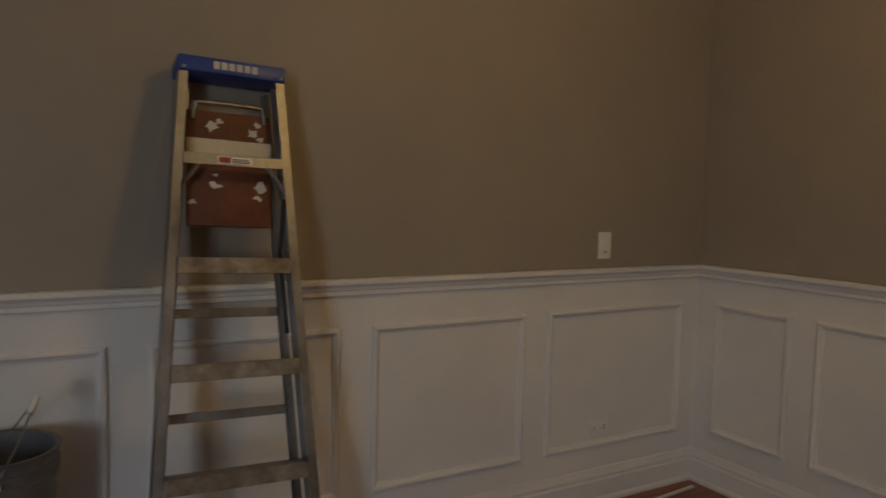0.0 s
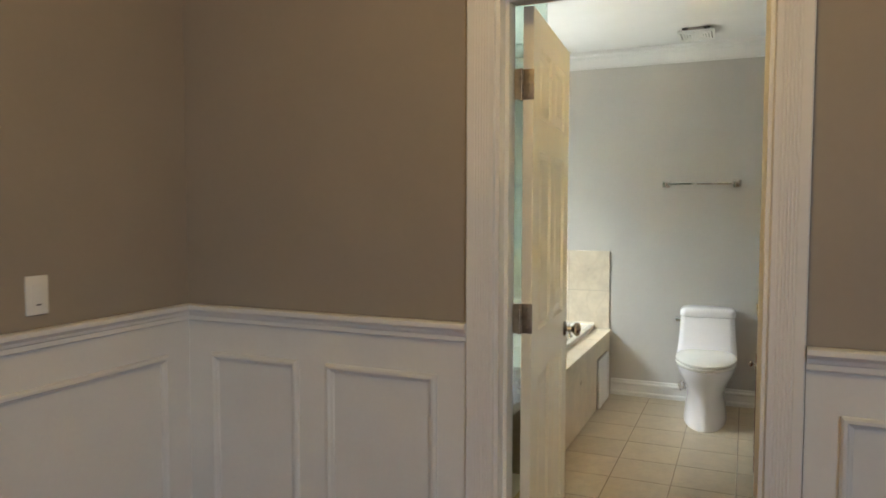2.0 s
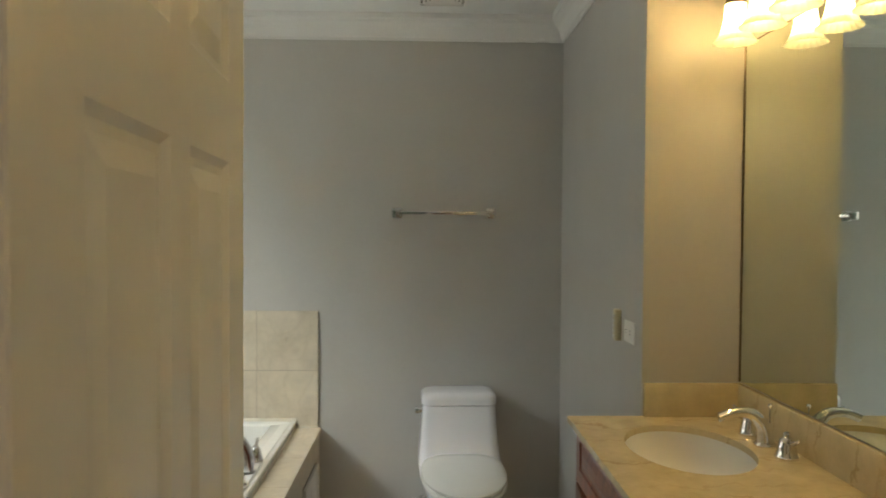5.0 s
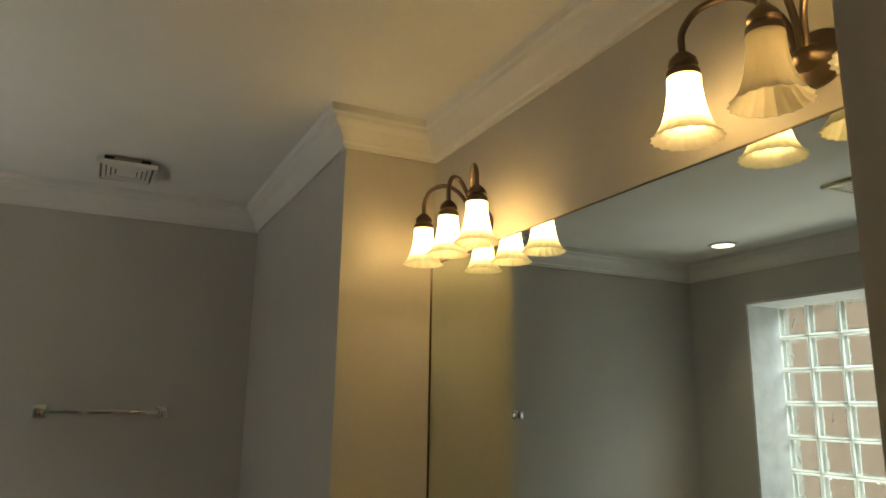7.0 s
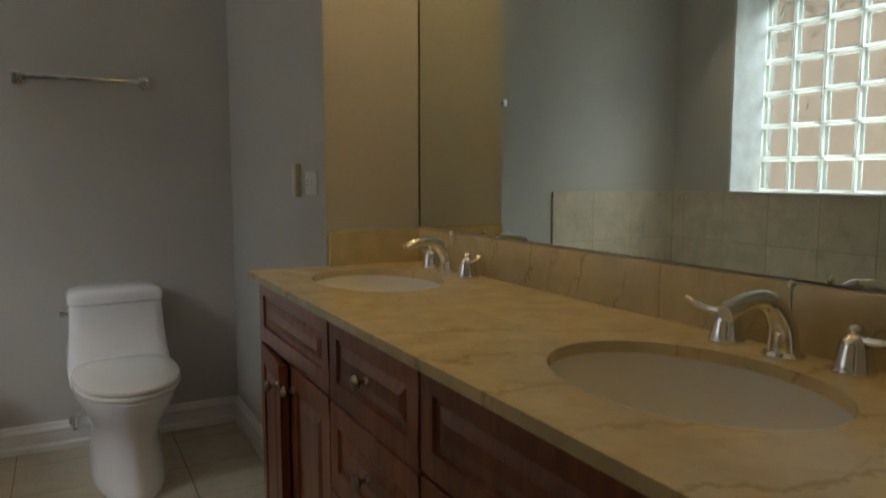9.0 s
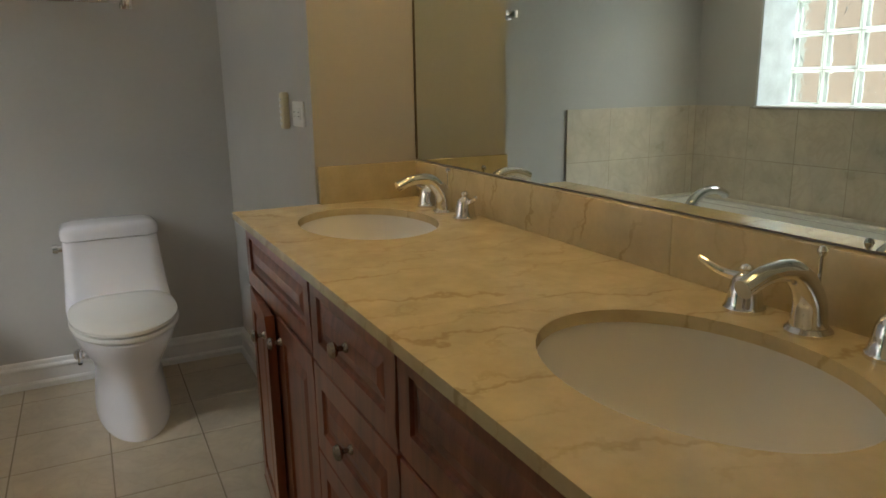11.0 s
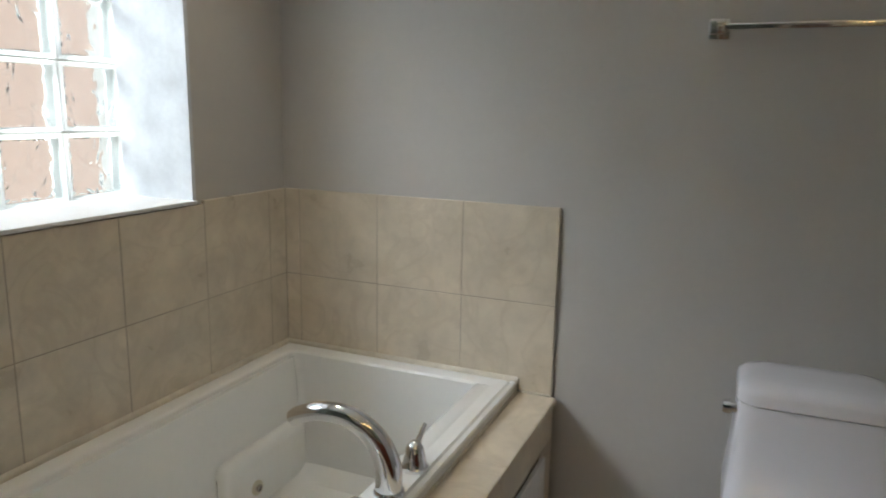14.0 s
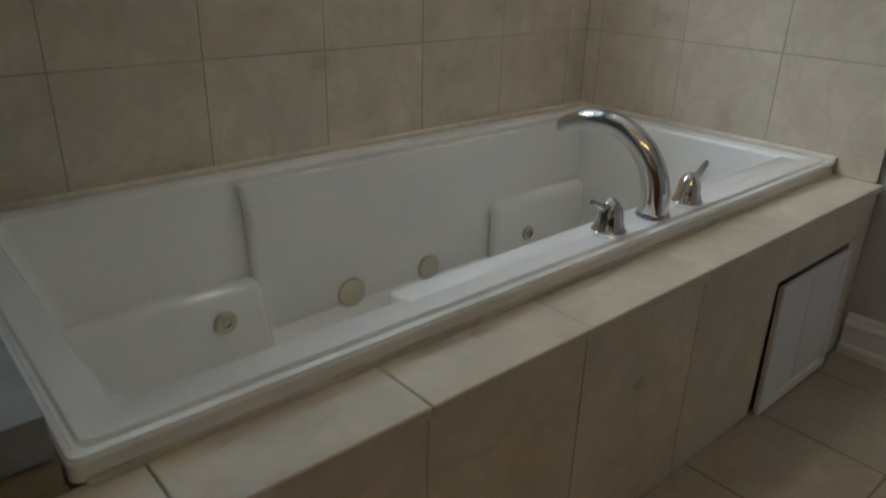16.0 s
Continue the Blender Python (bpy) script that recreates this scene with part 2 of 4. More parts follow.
MIRROR = mat("silvered_mirror", (0.77, 0.84, 0.79), 0.0, 1.0, var=0.0)
IVORY = mat("ivory_plastic", (0.72, 0.66, 0.46), 0.35, var=0.05)
PLASTIC = mat("white_switch_plastic", (0.80, 0.79, 0.75), 0.35, var=0.03)
BLACK = mat("black_plastic", (0.02, 0.02, 0.02), 0.5, var=0.2)
ALU = mat("worn_aluminium", (0.46, 0.45, 0.43), 0.50, 1.0, var=0.35, scales=(6, 50), rough_var=0.1)
DUSTY = mat("dusty_aluminium", (0.42, 0.39, 0.35), 0.55, 0.85, var=0.5, scales=(14, 70), tint=(0.24, 0.19, 0.14))
BLUE = mat("blue_plastic", (0.03, 0.07, 0.30), 0.4, var=0.25, scales=(8, 50))
REDBOARD = mat("red_brown_board", (0.17, 0.055, 0.025), 0.6, var=0.4, scales=(7, 50), bump=0.1)
TAPE = mat("cream_tape", (0.62, 0.55, 0.42), 0.7, var=0.15)
SPLASH = mat("dried_white_paint", (0.62, 0.60, 0.58), 0.6, var=0.15)
PAIL = mat("grey_plastic_pail", (0.16, 0.16, 0.17), 0.5, var=0.4, scales=(6, 60))
CLEAR = glass("green_tinted_glass", (0.80, 0.93, 0.87), 1.5)
BLOCKGLASS = glass("wavy_block_glass", (0.95, 0.98, 0.96), 1.4, wavy=1.0, scale=12.0)
BLOCKEDGE = frosted("milky_block_edge", (0.95, 0.97, 0.95))
SHADE = frosted("frosted_white_shade", (0.96, 0.93, 0.85))
LIT_SHADE = lit_shade("glowing_frosted_shade", (0.96, 0.93, 0.85), (1.0, 0.67, 0.27), 8.8)
BULB = glow("lit_bulb", (1.0, 0.72, 0.36), 14.0)
DOWNLIGHT = glow("lit_downlight", (1.0, 0.86, 0.66), 5.0)
BRICK = bricks("pinkish_house_brick")
SLATE = mat("grey_stone_slab", (0.30, 0.31, 0.31), 0.35, var=0.2, scales=(8, 40))
ROOF = mat("grey_roof_shingle", (0.16, 0.16, 0.17), 0.9, var=0.3)
GROUND = mat("grassy_ground", (0.08, 0.10, 0.05), 0.95, var=0.4, scales=(1.5, 30), bump=0.4)
DARKPANE = mat("dark_window_pane", (0.03, 0.02, 0.03), 0.1, var=0.1)
JET = mat("cream_jet_plastic", (0.62, 0.58, 0.44), 0.35, var=0.05)

# ---- mesh helpers ----
def bx(bm, x0, x1, y0, y1, z0, z1, bevel=0.0, seg=2):
    made = bmesh.ops.create_cube(bm, size=1.0, matrix=Matrix.Translation(((x0 + x1) / 2, (y0 + y1) / 2, (z0 + z1) / 2)) @ Matrix.Diagonal((x1 - x0, y1 - y0, z1 - z0, 1)))
    if bevel:
        edges = list({e for v in made["verts"] for e in v.link_edges})
        bmesh.ops.bevel(bm, geom=edges, offset=bevel, segments=seg, profile=0.5, affect="EDGES")
    return bm


def box(*a, **k):
    return bx(bmesh.new(), *a, **k)


def rod(bm, p0, p1, r0, r1=None, seg=16):
    p0, p1 = Vector(p0), Vector(p1)
    d = p1 - p0
    bmesh.ops.create_cone(bm, cap_ends=True, segments=seg, radius1=r0, radius2=r0 if r1 is None else r1, depth=d.length,
                          matrix=Matrix.Translation((p0 + p1) / 2) @ d.to_track_quat("Z", "Y").to_matrix().to_4x4())
    return bm


def lathe(bm, prof, c=(0, 0, 0), seg=32, ax=1.0, ay=1.0, turn=None):
    """Turns a profile of (radius, height) round the z axis."""
    rings = []
    for r, z in prof:
        ring = []
        for k in range(seg):
            a = 2 * math.pi * k / seg
            v = Vector((r * ax * math.cos(a), r * ay * math.sin(a), z))
            ring.append(bm.verts.new((turn @ v if turn else v) + Vector(c)))
        rings.append(ring)
    for a, b in zip(rings, rings[1:]):
        for k in range(seg):
            bm.faces.new((a[k], a[(k + 1) % seg], b[(k + 1) % seg], b[k]))
    for ring, flip in ((rings[0], True), (rings[-1], False)):
        bm.faces.new(ring[::-1] if flip else ring)
    return bm


def tube(bm, pts, radii, seg=14, flat=1.0):
    """A round bar along a line of points, with a radius at each."""
    pts = [Vector(p) for p in pts]
    if not hasattr(radii, "__len__"):
        radii = [radii] * len(pts)
    rings, side = [], None
    for k, p in enumerate(pts):
        d = (pts[min(k + 1, len(pts) - 1)] - pts[max(k - 1, 0)]).normalized()
        if side is None:
            side = d.orthogonal().normalized()
        side = (side - d * side.dot(d)).normalized()
        up = d.cross(side)
        rings.append([bm.verts.new(p + radii[k] * (math.cos(a) * side * flat + math.sin(a) * up)) for a in (2 * math.pi * j / seg for j in range(seg))])
    for a, b in zip(rings, rings[1:]):
        for k in range(seg):
            bm.faces.new((a[k], a[(k + 1) % seg], b[(k + 1) % seg], b[k]))
    bm.faces.new(rings[0][::-1])
    bm.faces.new(rings[-1])
    return bm


def curve(ctrl, n=16):
    """Points along a smooth line through the given ones."""
    c = [Vector(p) for p in ctrl]
    c = [2 * c[0] - c[1], *c, 2 * c[-1] - c[-2]]
    out = []
    for i in range(1, len(c) - 2):
        for k in range(n):
            t = k / n
            out.append(0.5 * ((2 * c[i]) + (c[i + 1] - c[i - 1]) * t + (2 * c[i - 1] - 5 * c[i] + 4 * c[i + 1] - c[i + 2]) * t * t + (3 * c[i] - c[i - 1] - 3 * c[i + 1] + c[i + 2]) * t ** 3))
    return out + [c[-2]]


def sweep(bm, prof, path):
    """A moulding: profile points (reach to the left of the path, height), mitred at the corners of a path in plan."""
    p = [Vector(q) for q in path]
    rings = []
    for k, q in enumerate(p):
        d0 = (q - p[k - 1]).normalized() if k else None
        d1 = (p[k + 1] - q).normalized() if k < len(p) - 1 else None
        n0, n1 = (Vector((-d.y, d.x)) if d else None for d in (d0, d1))
        n = n0 or n1
        if n0 and n1:
            n = (n0 + n1) / (1 + n0.dot(n1))
        rings.append([bm.verts.new((q.x + n.x * r, q.y + n.y * r, z)) for r, z in prof])
    for a, b in zip(rings, rings[1:]):
        for k in range(len(prof)):
            j = (k + 1) % len(prof)
            bm.faces.new((a[k], b[k], b[j], a[j]))
    bm.faces.new(rings[0][::-1])
    bm.faces.new(rings[-1])
    return bm


def rings(bm, o, u, v, w, h, steps, fill=True):
    """Nested rectangles on a plane: (inset, height) steps from the outside in; the normal is u x v."""
    o, u, v = Vector(o), Vector(u), Vector(v)
    n = u.cross(v)
    loops = []
    for i, d in steps:
        loops.append([bm.verts.new(o + u * a + v * b + n * d) for a, b in ((i, i), (w - i, i), (w - i, h - i), (i, h - i))])
    for a, b in zip(loops, loops[1:]):
        for k in range(4):
            bm.faces.new((a[k], a[(k + 1) % 4], b[(k + 1) % 4], b[k]))
    if fill:
        bm.faces.new(loops[-1])
    return bm


def loft(bm, loops, close=True):
    rows = [[bm.verts.new(q) for q in loop] for loop in loops]
    for a, b in zip(rows, rows[1:]):
        for k in range(len(a)):
            bm.faces.new((a[k], a[(k + 1) % len(a)], b[(k + 1) % len(a)], b[k]))
    if close:
        bm.faces.new(rows[0][::-1])
        bm.faces.new(rows[-1])
    return bm


def rounded(x0, x1, y0, y1, r, z, n=6):
    """A rounded rectangle at one height."""
    out = []
    for cx, cy, a0 in ((x1 - r, y1 - r, 0), (x0 + r, y1 - r, 90), (x0 + r, y0 + r, 180), (x1 - r, y0 + r, 270)):
        for k in range(n + 1):
            a = radians(a0 + 90 * k / n)
            out.append(Vector((cx + r * math.cos(a), cy + r * math.sin(a), z)))
    return out


def finish(name, bm, material, smooth=0.6):
    bmesh.ops.recalc_face_normals(bm, faces=bm.faces)
    me = bpy.data.meshes.new(name)
    bm.to_mesh(me)
    bm.free()
    me.materials.append(material)
    me.shade_smooth()
    me.set_sharp_from_angle(angle=smooth)
    return me


def part(name, bm, material, parent=None, label="", at=None, smooth=0.6):
    ob = new(name, finish(name, bm, material, smooth) if isinstance(bm, bmesh.types.BMesh) else bm)
    if parent:
        ob.parent = parent
    if at is not None:
        ob.matrix_local = at if isinstance(at, Matrix) else Matrix.Translation(at)
    if label:
        tagged(ob, label)
    return ob


def thing(name, m, label, category, group=""):
    ob = new(name)
    ob.empty_display_size = 0.1
    ob.matrix_world = m if isinstance(m, Matrix) else Matrix.Translation(m)
    return tagged(ob, label, category, group)


def setting(name, bm, material, label, category, smooth=0.6):
    return tagged(part(name, bm, material, smooth=smooth), label, category, kind="structure")

# ---- structure: walls, ceilings, floors ----
XD, XB, YD, XE, YN, ZC, ZD = 2.655, 2.79, 2.22, 6.0, 2.23, 2.57, 2.75
JL, JR, ZH = 1.010, 0.231, 2.065          # rough door opening
WX0, WX1, WZ0, WZ1 = 4.136, 5.555, 1.085, 2.262   # glass block opening


def boxes(*rows):
    bm = bmesh.new()
    for r in rows:
        bx(bm, *r)
    return bm


setting("wall_ladder_side", boxes((-4.62, XB, YD, 2.6, 0, ZD)), TAUPE, "taupe painted dining room wall above white wainscot", "wall")
setting("wall_door_side", boxes((XD, 2.71, JL, YD, 0, ZD), (XD, 2.71, -3.1, JR, 0, ZD), (XD, 2.71, JR, JL, ZH, ZD)), TAUPE, "taupe painted wall with a doorway to the bathroom", "wall")
setting("wall_door_bath_face", boxes((2.71, XB, JL, YD, 0, ZD), (2.71, XB, -3.1, JR, 0, ZD), (2.71, XB, JR, JL, ZH, ZD)), GREY, "pale grey bathroom face of the doorway wall", "wall")
setting("wall_dining_west", boxes((-4.62, -4.5, -3.1, YD, 0, ZD)), TAUPE, "plain taupe painted dining wall", "wall")
setting("wall_dining_south", boxes((-4.5, -3.6, -3.1, -3.0, 0, ZD), (-2.4, XD, -3.1, -3.0, 0, ZD), (-3.6, -2.4, -3.1, -3.0, 0, 0.7), (-3.6, -2.4, -3.1, -3.0, 2.2, ZD)), TAUPE, "taupe painted wall with a window opening", "wall")
setting("wall_far", boxes((XE, 6.12, -0.45, 2.6, 0, ZD)), GREY, "pale blue-grey painted bathroom wall behind the toilet", "wall")
setting("wall_switch", boxes((4.645, XE, -0.45, 0, 0, ZD)), GREY, "pale blue-grey painted wall return with switches", "wall")
setting("wall_mirror", boxes((XB, 4.645, -0.45, -0.325, 0, ZD)), GREY, "pale grey painted wall behind the vanity mirror", "wall")
setting("wall_window", boxes((XB, WX0, YN, 2.6, 0, ZD), (WX1, XE, YN, 2.6, 0, ZD), (WX0, WX1, YN, 2.6, 0, WZ0), (WX0, WX1, YN, 2.6, WZ1, ZD)), GREY, "pale grey painted wall with a deep window opening", "wall")
setting("ceiling_bath", boxes((XB, XE, -0.325, YN, ZC, ZC + 0.1)), CEIL, "flat white bathroom ceiling", "ceiling")
setting("ceiling_dining", boxes((-4.62, 6.12, -3.1, 2.6, ZD, ZD + 0.1)), CEIL, "flat white ceiling", "ceiling")
setting("floor_bath", boxes((XD, XE, -0.45, YN, -0.1, -0.0012)), GROUT, "bathroom floor bed of sandy grout", "floor")
setting("floor_dining", boxes((-4.5, XD, -3.0, YD, -0.1, -0.004)), FLOORWOOD, "red-brown hardwood floor", "floor")

# white linings of the deep window opening
setting("window_reveal", boxes((WX1 - 0.012, WX1 + 0.002, 2.222, 2.49, WZ0, WZ1), (WX0, WX1 - 0.012, 2.222, 2.49, WZ1 - 0.012, WZ1 + 0.002), (WX0, WX0 + 0.012, 2.222, 2.49, WZ0, WZ1 - 0.012)),
        REVEAL, "white painted plaster reveal of the window, glass-thrown light mottled into its colour", "window reveal")
bm = box(WX0, WX1 + 0.004, 2.2155, 2.50, WZ0 - 0.009, WZ0 + 0.003, bevel=0.004)
setting("window_sill", bm, WHITE, "white window sill above the tub tiles", "window sill")

# wainscot of the dining room
setting("wainscot_ladder_side", boxes((-4.5, XD, YD - 0.006, YD, 0, 1.0)), WHITE, "white painted wainscot boards", "wainscot")
setting("wainscot_door_side", boxes((XD - 0.006, XD, 1.090, YD - 0.006, 0, 1.0), (XD - 0.006, XD, -3.0, 0.146, 0, 1.0)), WHITE, "white painted wainscot boards beside the door", "wainscot")
RAIL = [(0, 0.985), (0.010, 0.985), (0.014, 0.99), (0.014, 1.004), (0.019, 1.008), (0.022, 1.018), (0.030, 1.026), (0.036, 1.030), (0.036, 1.043), (0.030, 1.047), (0, 1.047)]
BASE = [(0, 0), (0.030, 0), (0.030, 0.012), (0.022, 0.022), (0.018, 0.024), (0.018, 0.098), (0.014, 0.106), (0.014, 0.120), (0.008, 0.134), (0.004, 0.150), (0, 0.152)]
BASE_B = [(0, 0), (0.024, 0), (0.024, 0.022), (0.019, 0.030), (0.014, 0.032), (0.014, 0.078), (0.019, 0.083), (0.020, 0.091), (0.016, 0.098), (0.010, 0.101), (0.008, 0.114), (0.004, 0.120), (0, 0.120)]
inner = [(XD - 0.006, 1.089), (XD - 0.006, YD - 0.006), (-4.5, YD - 0.006)]
outer = [(XD - 0.006, -3.0), (XD - 0.006, 0.147)]
for nm, prof, lab, cat_ in (("trim_chair_rail", RAIL, "white moulded chair rail", "chair rail"), ("baseboard_dining", BASE, "tall white moulded baseboard", "baseboard")):
    bm = sweep(bmesh.new(), prof, inner)
    setting(nm, sweep(bm, prof, outer), WHITE, lab, cat_, 0.3)
FRAME = [(0, 0), (0, 0.011), (0.006, 0.017), (0.014, 0.018), (0.020, 0.010), (0.028, 0.006), (0.030, 0)]
for a, b in ((-2.6, -2.0), (-1.88, -1.28), (-1.16, -0.56), (-0.53, 0.072), (0.188, 0.816), (0.940, 1.620), (1.738, 2.535)):
    setting("trim_panel_frame", rings(bmesh.new(), (a, YD - 0.006, 0.255), (1, 0, 0), (0, 0, 1), b - a, 0.873 - 0.255, FRAME, fill=False), WHITE, "white picture-frame moulding on the wainscot", "panel moulding", 0.4)
for a, b in ((1.722, 2.103), (1.195, 1.608), (-0.47, 0.063), (-1.1, -0.56)):
    setting("trim_panel_frame", rings(bmesh.new(), (XD - 0.006, b, 0.255), (0, -1, 0), (0, 0, 1), b - a, 0.873 - 0.255, FRAME, fill=False), WHITE, "white picture-frame moulding on the wainscot", "panel moulding", 0.4)

# crown and baseboard of the bathroom
CROWN = [(0, 2.450), (0.010, 2.450), (0.012, 2.462), (0.018, 2.468), (0.024, 2.486), (0.040, 2.512), (0.060, 2.528), (0.064, 2.540), (0.072, 2.546), (0.074, ZC), (0, ZC)]
setting("trim_crown", sweep(bmesh.new(), CROWN, [(XB, -0.325), (4.645, -0.325), (4.645, 0), (XE, 0), (XE, YN), (XB, YN), (XB, -0.325)]), WHITE, "white crown moulding under the bathroom ceiling", "crown moulding", 0.3)
setting("baseboard_bath", sweep(bmesh.new(), BASE_B, [(4.66, 0), (XE, 0), (XE, 1.218)]), WHITE, "white moulded bathroom baseboard", "baseboard", 0.3)

# door frame: jambs, stops, fluted casing with a capped head
def fluted(w, t):
    p = [(0, 0), (0, t * 0.55), (0.012, t * 0.55), (0.016, t), (0.024, t)]
    for k in range(6):
        a = 0.026 + k * (w - 0.052) / 6
        b = (w - 0.052) / 6
        p += [(a + 0.1 * b, t), (a + 0.3 * b, t - 0.0018), (a + 0.7 * b, t - 0.0018), (a + 0.9 * b, t)]
    return p + [(w - 0.024, t), (w - 0.004, t), (w, t - 0.004), (w, 0)]


def upright(prof, place, z0, z1):
    bm = bmesh.new()
    a, b = ([bm.verts.new(place(q, d) + Vector((0, 0, z))) for q, d in prof] for z in (z0, z1))
    for k in range(len(prof)):
        j = (k + 1) % len(prof)
        bm.faces.new((a[k], a[j], b[j], b[k]))
    bm.faces.new(a)
    bm.faces.new(b)
    return bm


door_frame = tagged(part("door_frame", boxes((XD - 0.004, XB + 0.004, JL - 0.02, JL, 0, ZH), (XD - 0.004, XB + 0.004, JR, JR + 0.02, 0, ZH), (XD - 0.004, XB + 0.004, JR + 0.02, JL - 0.02, ZH - 0.02, ZH),
                                             (2.70, 2.722, JL - 0.032, JL - 0.02, 0, ZH - 0.02), (2.70, 2.722, JR + 0.02, JR + 0.032, 0, ZH - 0.02), (2.70, 2.722, JR + 0.032, JL - 0.032, ZH - 0.032, ZH - 0.02)), WHITE),
                    "white painted door frame with fluted casing", "door frame", kind="structure")
FL = fluted(0.104, 0.024)
part("casing", upright(FL, lambda q, d: Vector((XD - d, JL - 0.022 + q, 0)), 0, 2.075), WHITE, door_frame)
part("casing", upright(FL, lambda q, d: Vector((XD - d, JR + 0.022 - q, 0)), 0, 2.075), WHITE, door_frame)
bm = box(XD - 0.034, XD, JR - 0.090, JL + 0.090, 2.076, 2.092, bevel=0.003)
bx(bm, XD - 0.026, XD, JR - 0.082, JL + 0.082, 2.092, 2.20)
bx(bm, XD - 0.05, XD, JR - 0.104, JL + 0.104, 2.20, 2.225, bevel=0.004)
part("head_casing", bm, WHITE, door_frame)
bm = boxes((XB, XB + 0.026, JL - 0.015, JL + 0.075, 0, ZH + 0.07), (XB, XB + 0.026, JR - 0.075, JR + 0.015, 0, ZH + 0.07), (XB, XB + 0.026, JR + 0.015, JL - 0.015, ZH - 0.015, ZH + 0.07))
part("bath_side_casing", bm, WHITE, door_frame)
setting("door_threshold", box(XD, XB, JR + 0.02, JL - 0.02, -0.006, 0.012, bevel=0.004), MARBLE, "pale stone threshold in the doorway", "threshold")


def leaf(w, h, t, cols, rows, steps):
    """A panelled leaf: stiles, rails and raised panels; its front at y = 0 looks to -y."""
    bm = bmesh.new()
    xs = [0, *[v for c in cols for v in c], w]
    zs = [0, *[v for r in rows for v in r], h]
    for i, (a, b) in enumerate(zip(xs, xs[1:])):
        for k, (c, d) in enumerate(zip(zs, zs[1:])):
            own = steps if i % 2 and k % 2 else [(0, 0)]
            rings(bm, (a, 0, c), (1, 0, 0), (0, 0, 1), b - a, d - c, own)
            rings(bm, (b, t, c), (-1, 0, 0), (0, 0, 1), b - a, d - c, own)
    for a, b in zip(xs, xs[1:]):
        for z in (0, h):
            bm.faces.new([bm.verts.new(q) for q in ((a, 0, z), (b, 0, z), (b, t, z), (a, t, z))])
    for c, d in zip(zs, zs[1:]):
        for x in (0, w):
            bm.faces.new([bm.verts.new(q) for q in ((x, 0, c), (x, 0, d), (x, t, d), (x, t, c))])
    bmesh.ops.remove_doubles(bm, verts=bm.verts, dist=0.0002)
    rim = [e for e in bm.edges if len(e.link_faces) == 2 and abs(e.link_faces[0].normal.dot(e.link_faces[1].normal)) < 0.1 and all(min(abs(v.co.x), abs(v.co.x - w), abs(v.co.z), abs(v.co.z - h)) < 1e-4 for v in e.verts)]
    bmesh.ops.bevel(bm, geom=rim, offset=0.002, segments=1, affect="EDGES")
    return bm


door = thing("door_1", pose(2.800, 0.928, 0.012, 0, 0, 4.2), "open white six-panel interior door on bronze hinges, warm lamp light in its colour", "door")
door["kind"] = "structure"
part("door_leaf", leaf(0.705, 2.03, 0.035, [(0.105, 0.315), (0.39, 0.60)], [(0.22, 0.83), (0.98, 1.58), (1.69, 1.92)], [(0, 0), (0.010, -0.008), (0.020, -0.009), (0.045, -0.002)]), DOORPAINT, door, smooth=0.15)
for z in (0.25, 1.035, 1.785):
    bm2 = box(-0.003, -0.0005, -0.002, 0.032, z - 0.048, z + 0.048, bevel=0.0008)
    for k in range(5):
        rod(bm2, (-0.008, 0.038, z - 0.05 + 0.02 * k), (-0.008, 0.038, z - 0.0315 + 0.02 * k), 0.0065, seg=12)
    bx(bm2, -0.012, -0.008, 0.0385, 0.060, z - 0.048, z + 0.048)
    for q in (-0.03, 0.0, 0.03):
        rod(bm2, (-0.003, 0.016, z + q), (-0.0055, 0.016, z + q), 0.005, 0.003, seg=10)
    part("hinge", bm2, HINGE, door, "aged bronze butt hinge")
for y, s in ((0.0, -1), (0.035, 1)):
    bm = lathe(bmesh.new(), [(0.004, 0), (0.032, 0), (0.032, 0.004), (0.026, 0.009), (0.012, 0.012), (0.011, 0.032), (0.018, 0.038), (0.027, 0.046), (0.029, 0.055), (0.024, 0.064), (0.010, 0.068), (0.002, 0.068)],
               seg=24, turn=Matrix.Rotation(radians(90 if s < 0 else -90), 3, "X"))
    part("knob", bm, NICKEL, door, "aged nickel door knob", at=(0.645, y, 0.90))

# ---- glass block window ----
win = tagged(new("window_1"), "glass block window with wavy clear blocks", "window", kind="structure")
win.matrix_world = Matrix.Translation((WX0, 2.492, WZ0))
COLS, ROWS_, PX, PZ = 7, 6, (WX1 - WX0) / 7, (WZ1 - WZ0) / 6
bm = bmesh.new()
for k in range(COLS + 1):
    bx(bm, k * PX - 0.003, k * PX + 0.003, 0.010, 0.044, 0, ROWS_ * PZ)
for k in range(ROWS_ + 1):
    for j in range(COLS):
        bx(bm, j * PX + 0.003, (j + 1) * PX - 0.003, 0.010, 0.044, k * PZ - 0.003, k * PZ + 0.003)
part("mortar", bm, mat("pale_mortar", (0.62, 0.63, 0.60), 0.8), win)
bw, bh = PX - 0.006, PZ - 0.006
edge_mesh = pane_mesh = None
